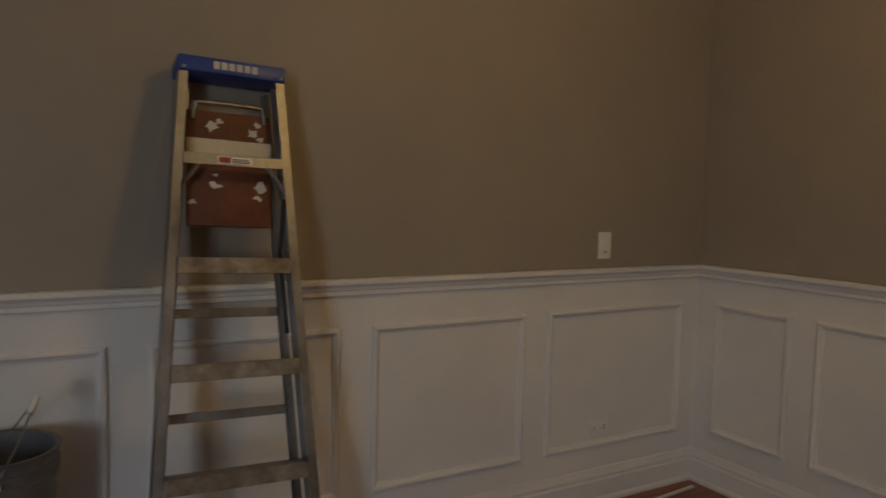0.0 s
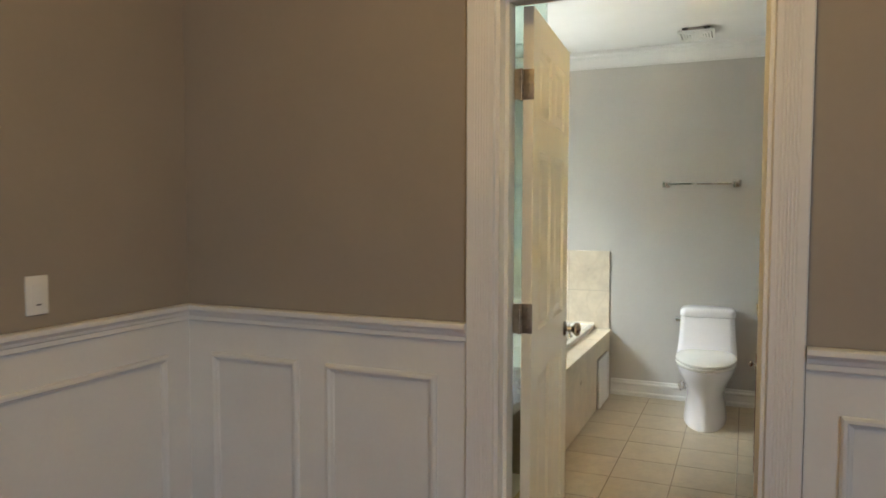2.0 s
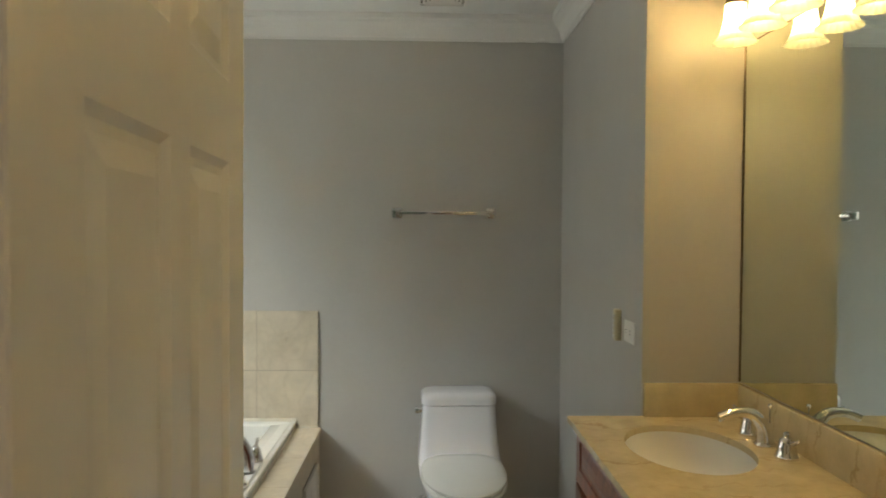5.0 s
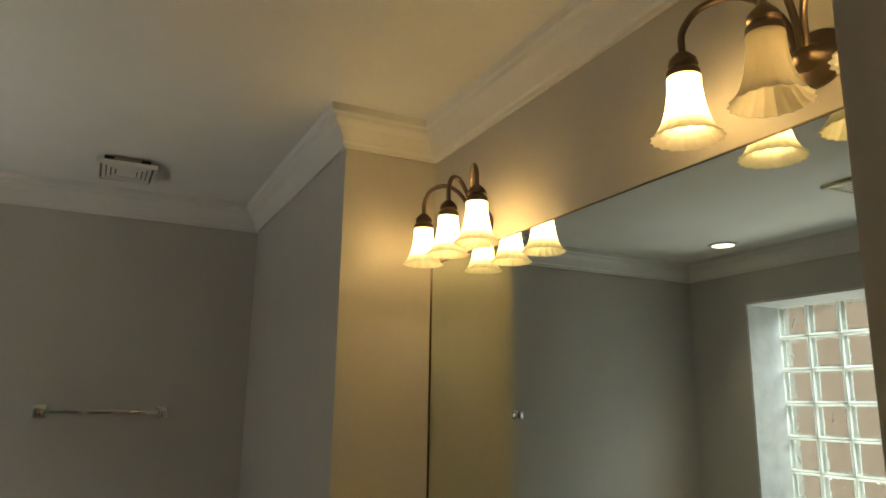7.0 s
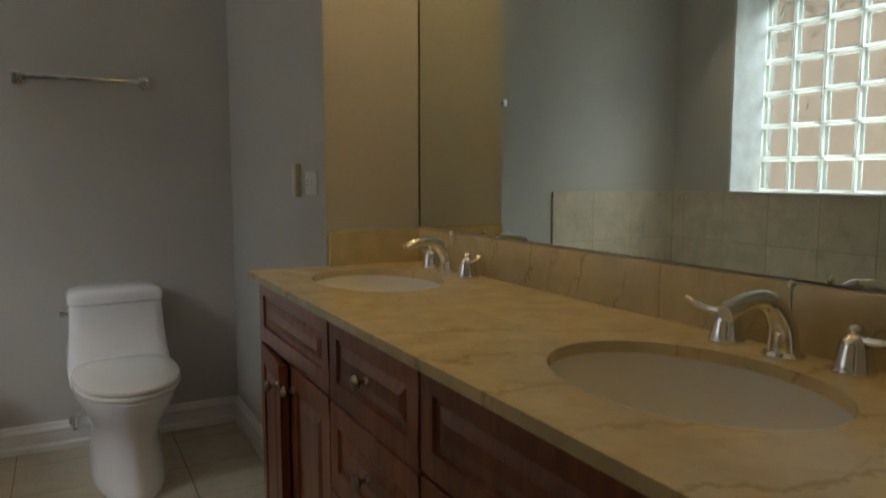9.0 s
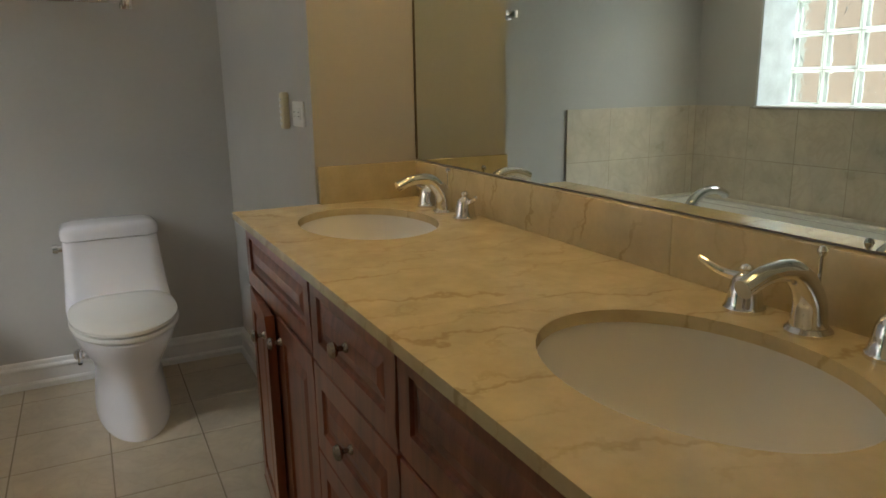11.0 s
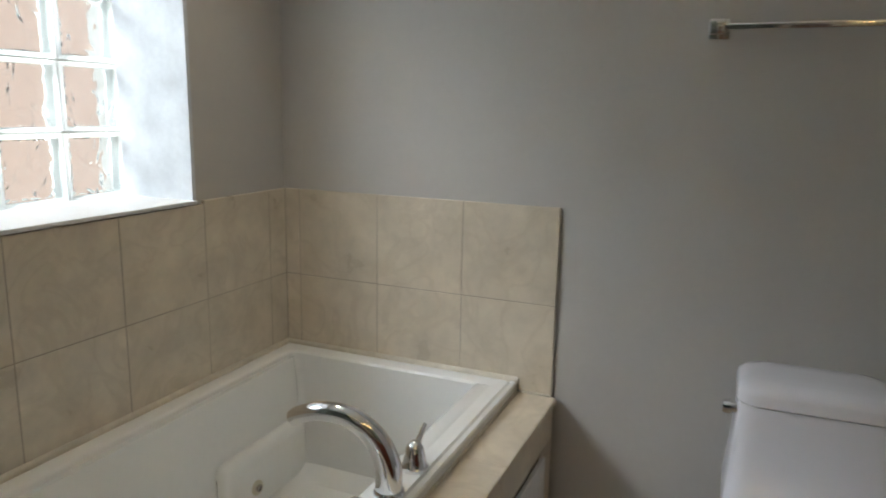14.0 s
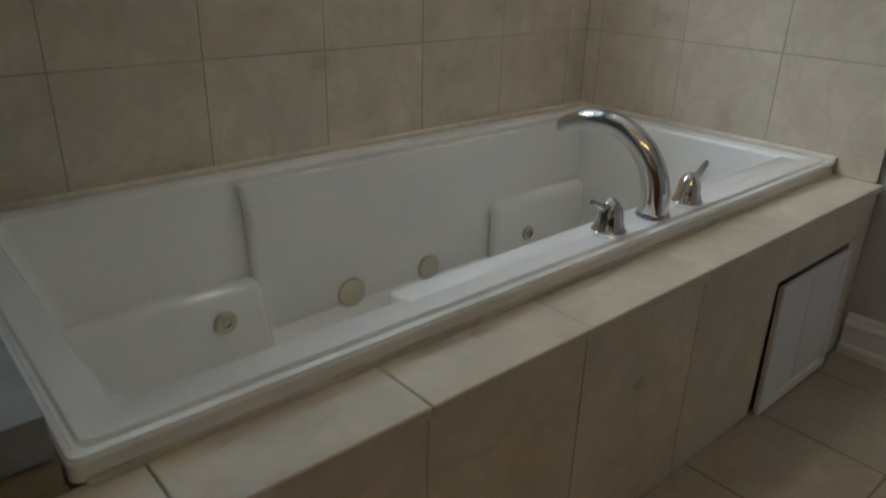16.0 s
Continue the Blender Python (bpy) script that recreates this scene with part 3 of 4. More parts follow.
for i in range(COLS):
    for k in range(ROWS_):
        if edge_mesh is None:
            bm = bmesh.new()
            e = 0.013
            for a in ((0, e, 0, bh), (bw - e, bw, 0, bh), (e, bw - e, 0, e), (e, bw - e, bh - e, bh)):
                bx(bm, a[0], a[1], 0.002, 0.050, a[2], a[3], bevel=0.003, seg=1)
            edge_mesh = finish("glass_block", bm, BLOCKEDGE)
            bm = bmesh.new()
            rings(bm, (e, 0.006, e), (1, 0, 0), (0, 0, 1), bw - 2 * e, bh - 2 * e, [(0, -0.006), (0, 0.0), (0.004, 0.0025), (0.016, 0.0005), (0.020, 0.0)])
            bm.faces.new([bm.verts.new(q) for q in ((e, 0.012, e), (e, 0.012, bh - e), (bw - e, 0.012, bh - e), (bw - e, 0.012, e))])
            bmesh.ops.remove_doubles(bm, verts=bm.verts, dist=0.0002)
            bx(bm, e, bw - e, 0.040, 0.046, e, bh - e)
            pane_mesh = finish("pane", bm, BLOCKGLASS)
        block = part("glass_block", edge_mesh, None, win, at=(i * PX + 0.003, 0, k * PZ + 0.003))
        pane = part("pane", pane_mesh, None, block)
        block.visible_shadow = False
        pane.visible_shadow = False

# ---- outside ----
setting("ground", boxes((-60, 60, -60, 80, -0.6, -0.5)), GROUND, "grassy side yard", "ground")
house = thing("neighbour_house", (5.5, 6.0, -0.5), "neighbouring pinkish brick house with a grey roof", "house")
house["kind"] = "structure"
part("wall", box(-9, 9, 0, 0.3, 0, 4.6), BRICK, house)
bm = bmesh.new()
vs = [bm.verts.new(q) for q in ((-9.4, -0.5, 4.5), (9.4, -0.5, 4.5), (9.4, 4.5, 7.1), (-9.4, 4.5, 7.1), (-9.4, -0.5, 4.35), (9.4, -0.5, 4.35), (9.4, 4.5, 4.35), (-9.4, 4.5, 4.35))]
for q in ((0, 1, 2, 3), (4, 5, 1, 0), (5, 6, 2, 1), (6, 7, 3, 2), (7, 4, 0, 3), (7, 6, 5, 4)):
    bm.faces.new([vs[k] for k in q])
part("roof", bm, ROOF, house)
hw = part("window", boxes((-1.0, -0.92, -0.03, 0.02, 0.9, 2.6), (0.60, 0.68, -0.03, 0.02, 0.9, 2.6), (-0.92, 0.60, -0.03, 0.02, 2.52, 2.6), (-0.92, 0.60, -0.03, 0.02, 0.9, 0.98)), WHITE, house)
part("pane", box(-0.92, 0.60, -0.012, -0.004, 0.98, 2.52), DARKPANE, hw)

# ---- vanity ----
CAB_Y, CAB_H = 0.212, 0.887
STEPS = [(0, 0), (0.003, -0.006), (0.012, -0.007), (0.034, -0.001)]


def round_knob(parent, at, label=""):
    bm = lathe(bmesh.new(), [(0.002, 0), (0.010, 0), (0.009, 0.004), (0.005, 0.008), (0.005, 0.016), (0.012, 0.020), (0.0155, 0.025), (0.013, 0.031), (0.004, 0.034), (0.001, 0.034)], seg=16, turn=Matrix.Rotation(radians(90), 3, "X"))
    return part("knob", bm, NICKEL, parent, label or "aged pewter knob", at=at)


def cabinet_front(name, parent, x0, x1, z0, z1, knobs=(), tilt=0.0):
    w, h = x1 - x0 - 0.005, z1 - z0 - 0.005
    s = min(0.052, h * 0.24)
    ob = part(name, leaf(w, h, 0.02, [(s, w - s)], [(s, h - s)], STEPS), CHERRY, parent, at=Matrix.Translation((x0 + 0.0025, -0.02, z0 + 0.0025)) @ Matrix.Rotation(tilt, 4, "Z"), smooth=0.15)
    for kx, kz in knobs:
        round_knob(ob, (kx if kx >= 0 else w + kx, 0, kz if kz >= 0 else h + kz))
    return ob


def carcass(parent, w):
    for nm, q in (("side_panel", (0, 0.018, 0, 0.50, 0.10, CAB_H)), ("side_panel", (w - 0.018, w, 0, 0.50, 0.10, CAB_H)), ("bottom_panel", (0.018, w - 0.018, 0, 0.49, 0.10, 0.118)),
                  ("back_panel", (0.018, w - 0.018, 0.49, 0.50, 0.10, CAB_H)), ("face_panel", (0.018, w - 0.018, 0, 0.018, 0.118, CAB_H)), ("toe_kick", (0, w, 0.06, 0.075, 0, 0.10))):
        part(nm, box(*q), CHERRY, parent)


def sink_cabinet(x_right, w, ajar=0.0):
    c = thing("vanity_cabinet", pose(x_right, CAB_Y - 0.02, 0, 0, 0, 180), "cherry wood sink cabinet with two doors under a false drawer", "cabinet", "vanity cabinets")
    carcass(c, w)
    cabinet_front("false_drawer", c, 0.0, w, 0.705, CAB_H)
    cabinet_front("door", c, 0.0, w / 2, 0.11, 0.70, [(-0.03, -0.055)], tilt=ajar)
    cabinet_front("door", c, w / 2, w, 0.11, 0.70, [(0.03, -0.055)])
    return c


sink_cabinet(4.632, 0.612, radians(-5))
sink_cabinet(3.575, 0.645)
stack = thing("vanity_cabinet", pose(4.018, CAB_Y - 0.02, 0, 0, 0, 180), "cherry wood drawer cabinet with pewter knobs", "cabinet", "vanity cabinets")
carcass(stack, 0.441)
for z0, z1 in ((0.110, 0.300), (0.302, 0.498), (0.500, 0.696), (0.698, CAB_H)):
    cabinet_front("drawer", stack, 0.0, 0.441, z0, z1, [(0.218, (z1 - z0) / 2)])
tagged(part("filler_panel", boxes((XB + 0.006, 2.928, -0.30, CAB_Y - 0.02, 0.0, CAB_H)), CHERRY), "cherry wood filler strip beside the door wall", "cabinet panel")

# worktop with two oval cut-outs
SINKS = ((4.315, -0.028), (3.262, -0.040))
CT = 0.907


def slab_with_holes(x0, x1, y0, y1, z0, z1, holes, rx, ry):
    bm = bmesh.new()
    loops = [[(x0, y0), (x1, y0), (x1, y1), (x0, y1)]]
    loops += [[(cx + rx * math.cos(2 * math.pi * k / 48), cy + ry * math.sin(2 * math.pi * k / 48)) for k in range(48)] for cx, cy in holes]
    edges = []
    for lp in loops:
        vs_ = [bm.verts.new((x, y, z1)) for x, y in lp]
        edges += [bm.edges.new((vs_[k], vs_[(k + 1) % len(vs_)])) for k in range(len(vs_))]
    bmesh.ops.triangle_fill(bm, use_beauty=True, use_dissolve=False, edges=edges)
    top = list(bm.faces)
    ext = bmesh.ops.extrude_face_region(bm, geom=top, use_keep_orig=True)
    bmesh.ops.translate(bm, vec=(0, 0, z0 - z1), verts=[g for g in ext["geom"] if isinstance(g, bmesh.types.BMVert)])
    return bm


SEAM = 3.572
worktop = thing("worktop", (XB + 0.003, -0.322, CT - 0.0195), "polished golden-beige marble worktop with two oval cut-outs", "worktop")
worktop_base = Matrix.Translation((-XB - 0.003, 0.322, 0.0195 - CT))
for x0, x1, holes in ((SEAM + 0.0004, 4.643, SINKS[:1]), (XB + 0.003, SEAM - 0.0004, SINKS[1:])):
    part("slab", slab_with_holes(x0, x1, -0.322, 0.240, CT - 0.0195, CT, holes, 0.222, 0.165), MARBLE, worktop, at=worktop_base, smooth=0.5)
splash = thing("backsplash", (XB + 0.003, -0.322, CT), "low golden-beige marble backsplash under the mirror", "backsplash")
for x0, x1 in ((0, SEAM - XB - 0.0034), (SEAM - XB - 0.0026, 4.624 - XB - 0.003)):
    part("slab", box(x0, x1, 0, 0.019, 0, 1.014 - CT, bevel=0.002), MARBLE, splash)
tagged(part("side_splash", box(4.624, 4.643, -0.322, -0.004, CT, 1.014, bevel=0.002), MARBLE), "short golden-beige marble side splash", "backsplash")
for k, (cx, cy) in enumerate(SINKS):
    s = thing("basin", (cx, cy, CT - 0.0205), "white oval undermount basin set below the worktop", "sink", "vanity basins")
    part("bowl", lathe(bmesh.new(), [(0.06, -0.150), (0.60, -0.142), (0.80, -0.115), (0.93, -0.07), (0.985, -0.03), (1.0, 0), (1.12, 0), (1.10, -0.03), (0.98, -0.09), (0.7, -0.155), (0.06, -0.165)], seg=48, ax=0.226, ay=0.170), SEAT, s)
    part("drain", lathe(bmesh.new(), [(0.002, 0), (0.024, 0), (0.026, 0.003), (0.018, 0.005), (0.002, 0.004)], (0, 0, -0.150), seg=20), CHROME, s)
    part("overflow", rod(bmesh.new(), (0, 0.155, -0.045), (0, 0.150, -0.044), 0.008, seg=14), BLACK, s)


def basin_faucet(x, y):
    f = thing("basin_faucet", (x, y, CT), "widespread chrome basin faucet with two lever handles", "faucet", "basin faucets")
    part("spout", tube(bmesh.new(), curve([(0, 0, 0), (0, 0.006, 0.05), (0, 0.04, 0.088), (0, 0.09, 0.092), (0, 0.132, 0.078)], 8), [0.025 - 0.012 * min(1, k / 22) for k in range(33)], seg=18, flat=1.0), CHROME, f)
    bm = lathe(bmesh.new(), [(0.002, 0), (0.031, 0), (0.031, 0.004), (0.026, 0.010), (0.002, 0.011)], seg=24)
    part("base_ring", bm, CHROME, f)
    part("lift_rod", lathe(rod(bmesh.new(), (0, -0.012, 0.06), (0, -0.012, 0.105), 0.0025, seg=8), [(0.001, 0), (0.005, 0.002), (0.007, 0.008), (0.004, 0.014), (0.001, 0.015)], (0, -0.012, 0.102), seg=12), CHROME, f)
    for s in (-1, 1):
        h = part("handle", lathe(bmesh.new(), [(0.002, 0), (0.030, 0), (0.030, 0.005), (0.027, 0.009), (0.024, 0.024), (0.021, 0.042), (0.017, 0.050), (0.010, 0.055), (0.009, 0.059), (0.0105, 0.063), (0.008, 0.068), (0.002, 0.070)], seg=24), CHROME, f, at=(s * 0.108, -0.004, 0))
        part("lever", tube(bmesh.new(), curve([(s * 0.010, 0, 0.048), (s * 0.034, 0.003, 0.049), (s * 0.058, 0.008, 0.056), (s * 0.078, 0.013, 0.066)], 6), [0.0078 - 0.0002 * k for k in range(19)], seg=10), CHROME, h)
    return f


basin_faucet(4.330, -0.250)
basin_faucet(3.268, -0.256)

mirror = tagged(part("mirror", box(2.81, 4.642, -0.322, -0.316, 1.018, 2.092, bevel=0.001, seg=1), MIRROR), "large frameless wall mirror above the vanity", "mirror")
part("edge_strip", boxes((4.6395, 4.6425, -0.3155, -0.313, 1.018, 2.092), (2.81, 4.6395, -0.3155, -0.3135, 2.0895, 2.092)), BRONZE, mirror)


def vanity_light(x, z, dark=()):
    """A wall light: back plate, three curved arms and fluted bell shades."""
    f = thing("vanity_light", (x, -0.325, z), "bronze three-arm wall light with frosted bell shades", "wall light", "vanity wall lights")
    bm = lathe(bmesh.new(), [(0.002, 0), (0.060, 0), (0.060, 0.008), (0.046, 0.016), (0.030, 0.022), (0.020, 0.036), (0.008, 0.044), (0.001, 0.045)], seg=28, ax=1.0, ay=0.8, turn=Matrix.Rotation(radians(-90), 3, "X"))
    part("back_plate", bm, BRONZE, f)
    for k, dx in enumerate((-0.17, 0, 0.17)):
        way = [(dx * 0.04, 0.030, 0.0), (dx * 0.12, 0.046, 0.075), (dx * 0.42, 0.078, 0.132), (dx * 0.78, 0.104, 0.136), (dx * 0.98, 0.115, 0.104), (dx, 0.115, 0.058)]
        part("arm", tube(bmesh.new(), curve(way, 8), 0.0065, seg=10), BRONZE, f)
        part("socket", lathe(bmesh.new(), [(0.002, 0.064), (0.012, 0.063), (0.024, 0.050), (0.026, 0.040), (0.022, 0.036), (0.029, 0.028), (0.030, 0.016), (0.002, 0.016)], (dx, 0.115, 0), seg=24), BRONZE, f)
        prof = [(0.028, 0.022), (0.030, 0.012), (0.029, 0.002), (0.031, -0.02), (0.035, -0.045), (0.042, -0.070), (0.052, -0.088), (0.061, -0.096)]
        bm = bmesh.new()
        rows = []
        for r, h in prof + [(r - 0.003, h) for r, h in reversed(prof)]:
            amp = 0.045 * min(1, max(0, (0.0 - h) / 0.1))
            rows.append([Vector((dx + r * (1 + amp * math.cos(18 * a)) * math.cos(a), 0.115 + r * (1 + amp * math.cos(18 * a)) * math.sin(a), h)) for a in (2 * math.pi * j / 72 for j in range(72))])
        loft(bm, rows + [rows[0]], close=False)
        bmesh.ops.remove_doubles(bm, verts=bm.verts, dist=0.0002)
        part("shade", bm, SHADE if k in dark else LIT_SHADE, f, "unlit frosted bell shade" if k in dark else "glowing frosted bell shade")
        part("bulb", lathe(bmesh.new(), [(0.002, 0.0155), (0.009, 0.015), (0.011, 0.012), (0.012, 0.009), (0.010, 0.006), (0.006, 0.004), (0.001, 0.0035)], (dx, 0.115, 0), seg=16), SHADE if k in dark else BULB, f, "dead white bulb" if k in dark else "lit warm bulb")
        if k not in dark:
            lamp("bulb_light", "POINT", pose(x + dx, -0.21, z - 0.020), 2.2, (1.0, 0.67, 0.28), radius=0.010)
    return f


vanity_light(4.310, 2.152)
vanity_light(3.22, 2.190, dark=(1,))

# ---- toilet ----
def egg(back, front, half, z, n=40, square=2.3):
    """An outline in plan, rounder in front, squarer behind."""
    mid = back + (front - back) * 0.45
    out = []
    for k in range(n):
        a = 2 * math.pi * k / n
        c, s = math.cos(a), math.sin(a)
        p = 2.0 if c > 0 else square + 1.2
        q = (abs(c) ** p + abs(s) ** p) ** (-1 / p)
        out.append(Vector((mid + (front - mid if c > 0 else mid - back) * q * c, half * q * s, z)))
    return out


toilet = thing("toilet", pose(5.985, 0.533, 0, 0, 0, 181.5), "white one-piece toilet with closed lid against the wall", "toilet")
bm = loft(bmesh.new(), [egg(0.05, 0.728, 0.134, 0), egg(0.05, 0.732, 0.136, 0.012), egg(0.05, 0.722, 0.132, 0.04), egg(0.05, 0.700, 0.124, 0.12), egg(0.04, 0.70, 0.116, 0.20), egg(0.03, 0.73, 0.145, 0.27),
                        egg(0.02, 0.778, 0.174, 0.325), egg(0.02, 0.800, 0.186, 0.365), egg(0.02, 0.803, 0.187, 0.388), egg(0.03, 0.797, 0.183, 0.394)])
part("bowl", bm, CHINA, toilet)
part("seat", loft(bmesh.new(), [egg(0.27, 0.800, 0.184, 0.397), egg(0.265, 0.806, 0.188, 0.403), egg(0.265, 0.806, 0.188, 0.412), egg(0.27, 0.802, 0.185, 0.416)]), SEAT, toilet)
part("lid", loft(bmesh.new(), [egg(0.262, 0.795, 0.180, 0.419), egg(0.258, 0.802, 0.186, 0.424), egg(0.258, 0.801, 0.186, 0.434), egg(0.275, 0.778, 0.172, 0.442), egg(0.32, 0.70, 0.13, 0.446), egg(0.4, 0.6, 0.06, 0.448)]), SEAT, toilet, "domed white plastic lid, closed")
bm = loft(bmesh.new(), [rounded(0.0, 0.325, -0.190, 0.190, 0.045, 0.34), rounded(0.0, 0.312, -0.196, 0.196, 0.05, 0.395), rounded(0.0, 0.282, -0.193, 0.193, 0.05, 0.43), rounded(0.0, 0.258, -0.188, 0.188, 0.05, 0.48),
                        rounded(0.0, 0.234, -0.182, 0.182, 0.045, 0.56), rounded(0.0, 0.220, -0.177, 0.177, 0.045, 0.650), rounded(0.0, 0.219, -0.177, 0.177, 0.045, 0.654)])
part("tank", bm, CHINA, toilet)
bm = loft(bmesh.new(), [rounded(0.0, 0.221, -0.178, 0.178, 0.047, 0.656), rounded(0.0, 0.225, -0.182, 0.182, 0.05, 0.660), rounded(0.0, 0.226, -0.183, 0.183, 0.052, 0.684), rounded(0.003, 0.222, -0.179, 0.179, 0.054, 0.698),
                        rounded(0.012, 0.210, -0.166, 0.166, 0.054, 0.709), rounded(0.030, 0.184, -0.138, 0.138, 0.050, 0.715), rounded(0.070, 0.140, -0.080, 0.080, 0.030, 0.717)])
part("tank_lid", bm, CHINA, toilet)
bm = rod(bmesh.new(), (0.165, -0.176, 0.625), (0.165, -0.194, 0.625), 0.016, 0.015, seg=18)
rod(bm, (0.165, -0.194, 0.625), (0.165, -0.212, 0.625), 0.021, 0.018, seg=18)
part("flush_lever", bm, CHROME, toilet, "chrome flush lever")
bm = lathe(bmesh.new(), [(0.002, 0), (0.026, 0), (0.024, 0.006), (0.002, 0.008)], (0, 0, 0), seg=18, turn=Matrix.Rotation(radians(-90), 3, "Y"))
rod(bm, (-0.004, 0, 0), (-0.06, 0, 0), 0.008, seg=12)
rod(bm, (-0.05, 0, -0.018), (-0.05, 0, 0.03), 0.011, seg=12)
tube(bm, curve([(-0.05, 0, 0.03), (-0.05, -0.03, 0.055), (-0.04, -0.08, 0.06)], 6), 0.005, seg=8)
valve = thing("supply_valve", (5.983, 0.705, 0.118), "chrome water supply valve and hose beside the toilet", "valve")
part("valve_body", bm, CHROME, valve)
part("valve_handle", lathe(bmesh.new(), [(0.002, 0), (0.016, 0.001), (0.018, 0.006), (0.002, 0.008)], (-0.05, 0, -0.028), seg=12, ay=0.6), CHROME, valve)

# ---- bathtub ----
TX0, TX1, TY0, TY1, TZ = 4.085, 5.985, 1.345, 2.215, 0.525
tub = thing("bathtub", (TX0, TY0, 0.0), "white acrylic whirlpool bathtub set in a tiled surround", "bathtub")
L, W = TX1 - TX0, TY1 - TY0


def rect(i0, i1, j0, j1, r, z):
    return rounded(i0, L - i1, j0, W - j1, r, z, 5)


bm = loft(bmesh.new(), [rect(0.004, 0, 0.004, 0, 0.012, TZ - 0.035), rect(0.0, 0, 0.0, 0, 0.014, TZ - 0.030), rect(0.0, 0, 0.0, 0, 0.014, TZ - 0.008), rect(0.004, 0, 0.004, 0, 0.014, TZ - 0.002),
                        rect(0.010, 0.004, 0.012, 0.004, 0.015, TZ - 0.001), rect(0.013, 0.006, 0.016, 0.006, 0.015, TZ - 0.007), rect(0.018, 0.010, 0.022, 0.010, 0.016, TZ - 0.006), rect(0.022, 0.014, 0.026, 0.014, 0.016, TZ), rect(0.066, 0.062, 0.076, 0.055, 0.03, TZ), rect(0.070, 0.066, 0.080, 0.059, 0.032, TZ - 0.002), rect(0.074, 0.070, 0.084, 0.063, 0.035, TZ - 0.008),
                        rect(0.086, 0.078, 0.098, 0.070, 0.05, TZ - 0.10), rect(0.115, 0.10, 0.13, 0.085, 0.07, 0.30), rect(0.15, 0.12, 0.14, 0.10, 0.09, 0.14), rect(0.23, 0.18, 0.20, 0.16, 0.09, 0.10)], close=False)
bm.faces.new([v for v in bm.verts][-24:])
part("shell", bm, ACRYLIC, tub, smooth=0.45)
part("faucet_ledge", box(0.50, L - 0.070, 0.060, 0.116, TZ - 0.034, TZ + 0.0006, bevel=0.008, seg=3), ACRYLIC, tub)
# moulded inner shapes: seat and back rest at one end, arm block at the other
bm = loft(bmesh.new(), [rounded(0.10, 0.60, W - 0.17, W - 0.06, 0.03, 0.10), rounded(0.09, 0.59, W - 0.142, W - 0.06, 0.03, 0.250), rounded(0.09, 0.586, W - 0.134, W - 0.06, 0.028, 0.270), rounded(0.09, 0.578, W - 0.120, W - 0.06, 0.025, 0.280), rounded(0.09, 0.570, W - 0.104, W - 0.06, 0.02, 0.284)])
part("arm_ledge", bm, ACRYLIC, tub, smooth=0.9)
bm = loft(bmesh.new(), [rounded(0.578, L - 0.09, W - 0.115, W - 0.06, 0.022, 0.12), rounded(0.578, L - 0.09, W - 0.105, W - 0.06, 0.02, 0.42), rounded(0.573, L - 0.08, W - 0.082, W - 0.058, 0.01, TZ - 0.02)])
part("back_panel", bm, ACRYLIC, tub, smooth=0.9)
bm = loft(bmesh.new(), [rounded(1.36, L - 0.10, W - 0.152, W - 0.09, 0.03, 0.12), rounded(1.362, L - 0.10, W - 0.148, W - 0.09, 0.03, 0.272), rounded(1.368, L - 0.10, W - 0.142, W - 0.09, 0.028, 0.292),
                        rounded(1.380, L - 0.11, W - 0.130, W - 0.095, 0.017, 0.303), rounded(1.395, L - 0.12, W - 0.116, W - 0.098, 0.008, 0.307)])
part("arm_block", bm, ACRYLIC, tub, smooth=0.9)


def jet(name, x, y, z, r, hole):
    m = Matrix.Translation((x, y, z)) @ Matrix.Rotation(radians(90), 4, "X")
    ob = part(name, lathe(bmesh.new(), [(0.002, 0), (r, 0), (r, 0.006), (r * 0.85, 0.010), (r * 0.5, 0.008), (0.002, 0.007)], seg=24), JET, tub, at=m)
    if hole:
        part("nozzle", lathe(bmesh.new(), [(0.001, 0.008), (0.011, 0.008), (0.013, 0.013), (0.008, 0.014), (0.007, 0.011), (0.001, 0.011)], seg=16), NICKEL, ob)


jet("jet", 4.562 - TX0, W - 0.152, 0.212, 0.028, True)
jet("jet", 5.590 - TX0, W - 0.150, 0.184, 0.024, True)
jet("suction_cover", 4.935 - TX0, W - 0.116, 0.160, 0.042, False)
jet("suction_cover", 5.205 - TX0, W - 0.115, 0.160, 0.038, False)

# tub filler
filler = thing("tub_faucet", (5.218, 1.404, TZ + 0.0006), "chrome roman tub faucet with arched spout and lever handles", "faucet")
part("spout", tube(bmesh.new(), curve([(0.006, 0, 0.0), (0.005, 0.004, 0.07), (-0.004, 0.034, 0.132), (-0.018, 0.086, 0.172), (-0.030, 0.150, 0.178), (-0.030, 0.205, 0.160), (-0.027, 0.226, 0.146)], 8),
                   [0.032 - 0.012 * min(1, k / 36) for k in range(49)], seg=20), CHROME, filler)
part("spout_base", lathe(bmesh.new(), [(0.002, 0), (0.036, 0), (0.036, 0.004), (0.032, 0.010), (0.002, 0.011)], (0.006, 0, 0), seg=24), CHROME, filler)
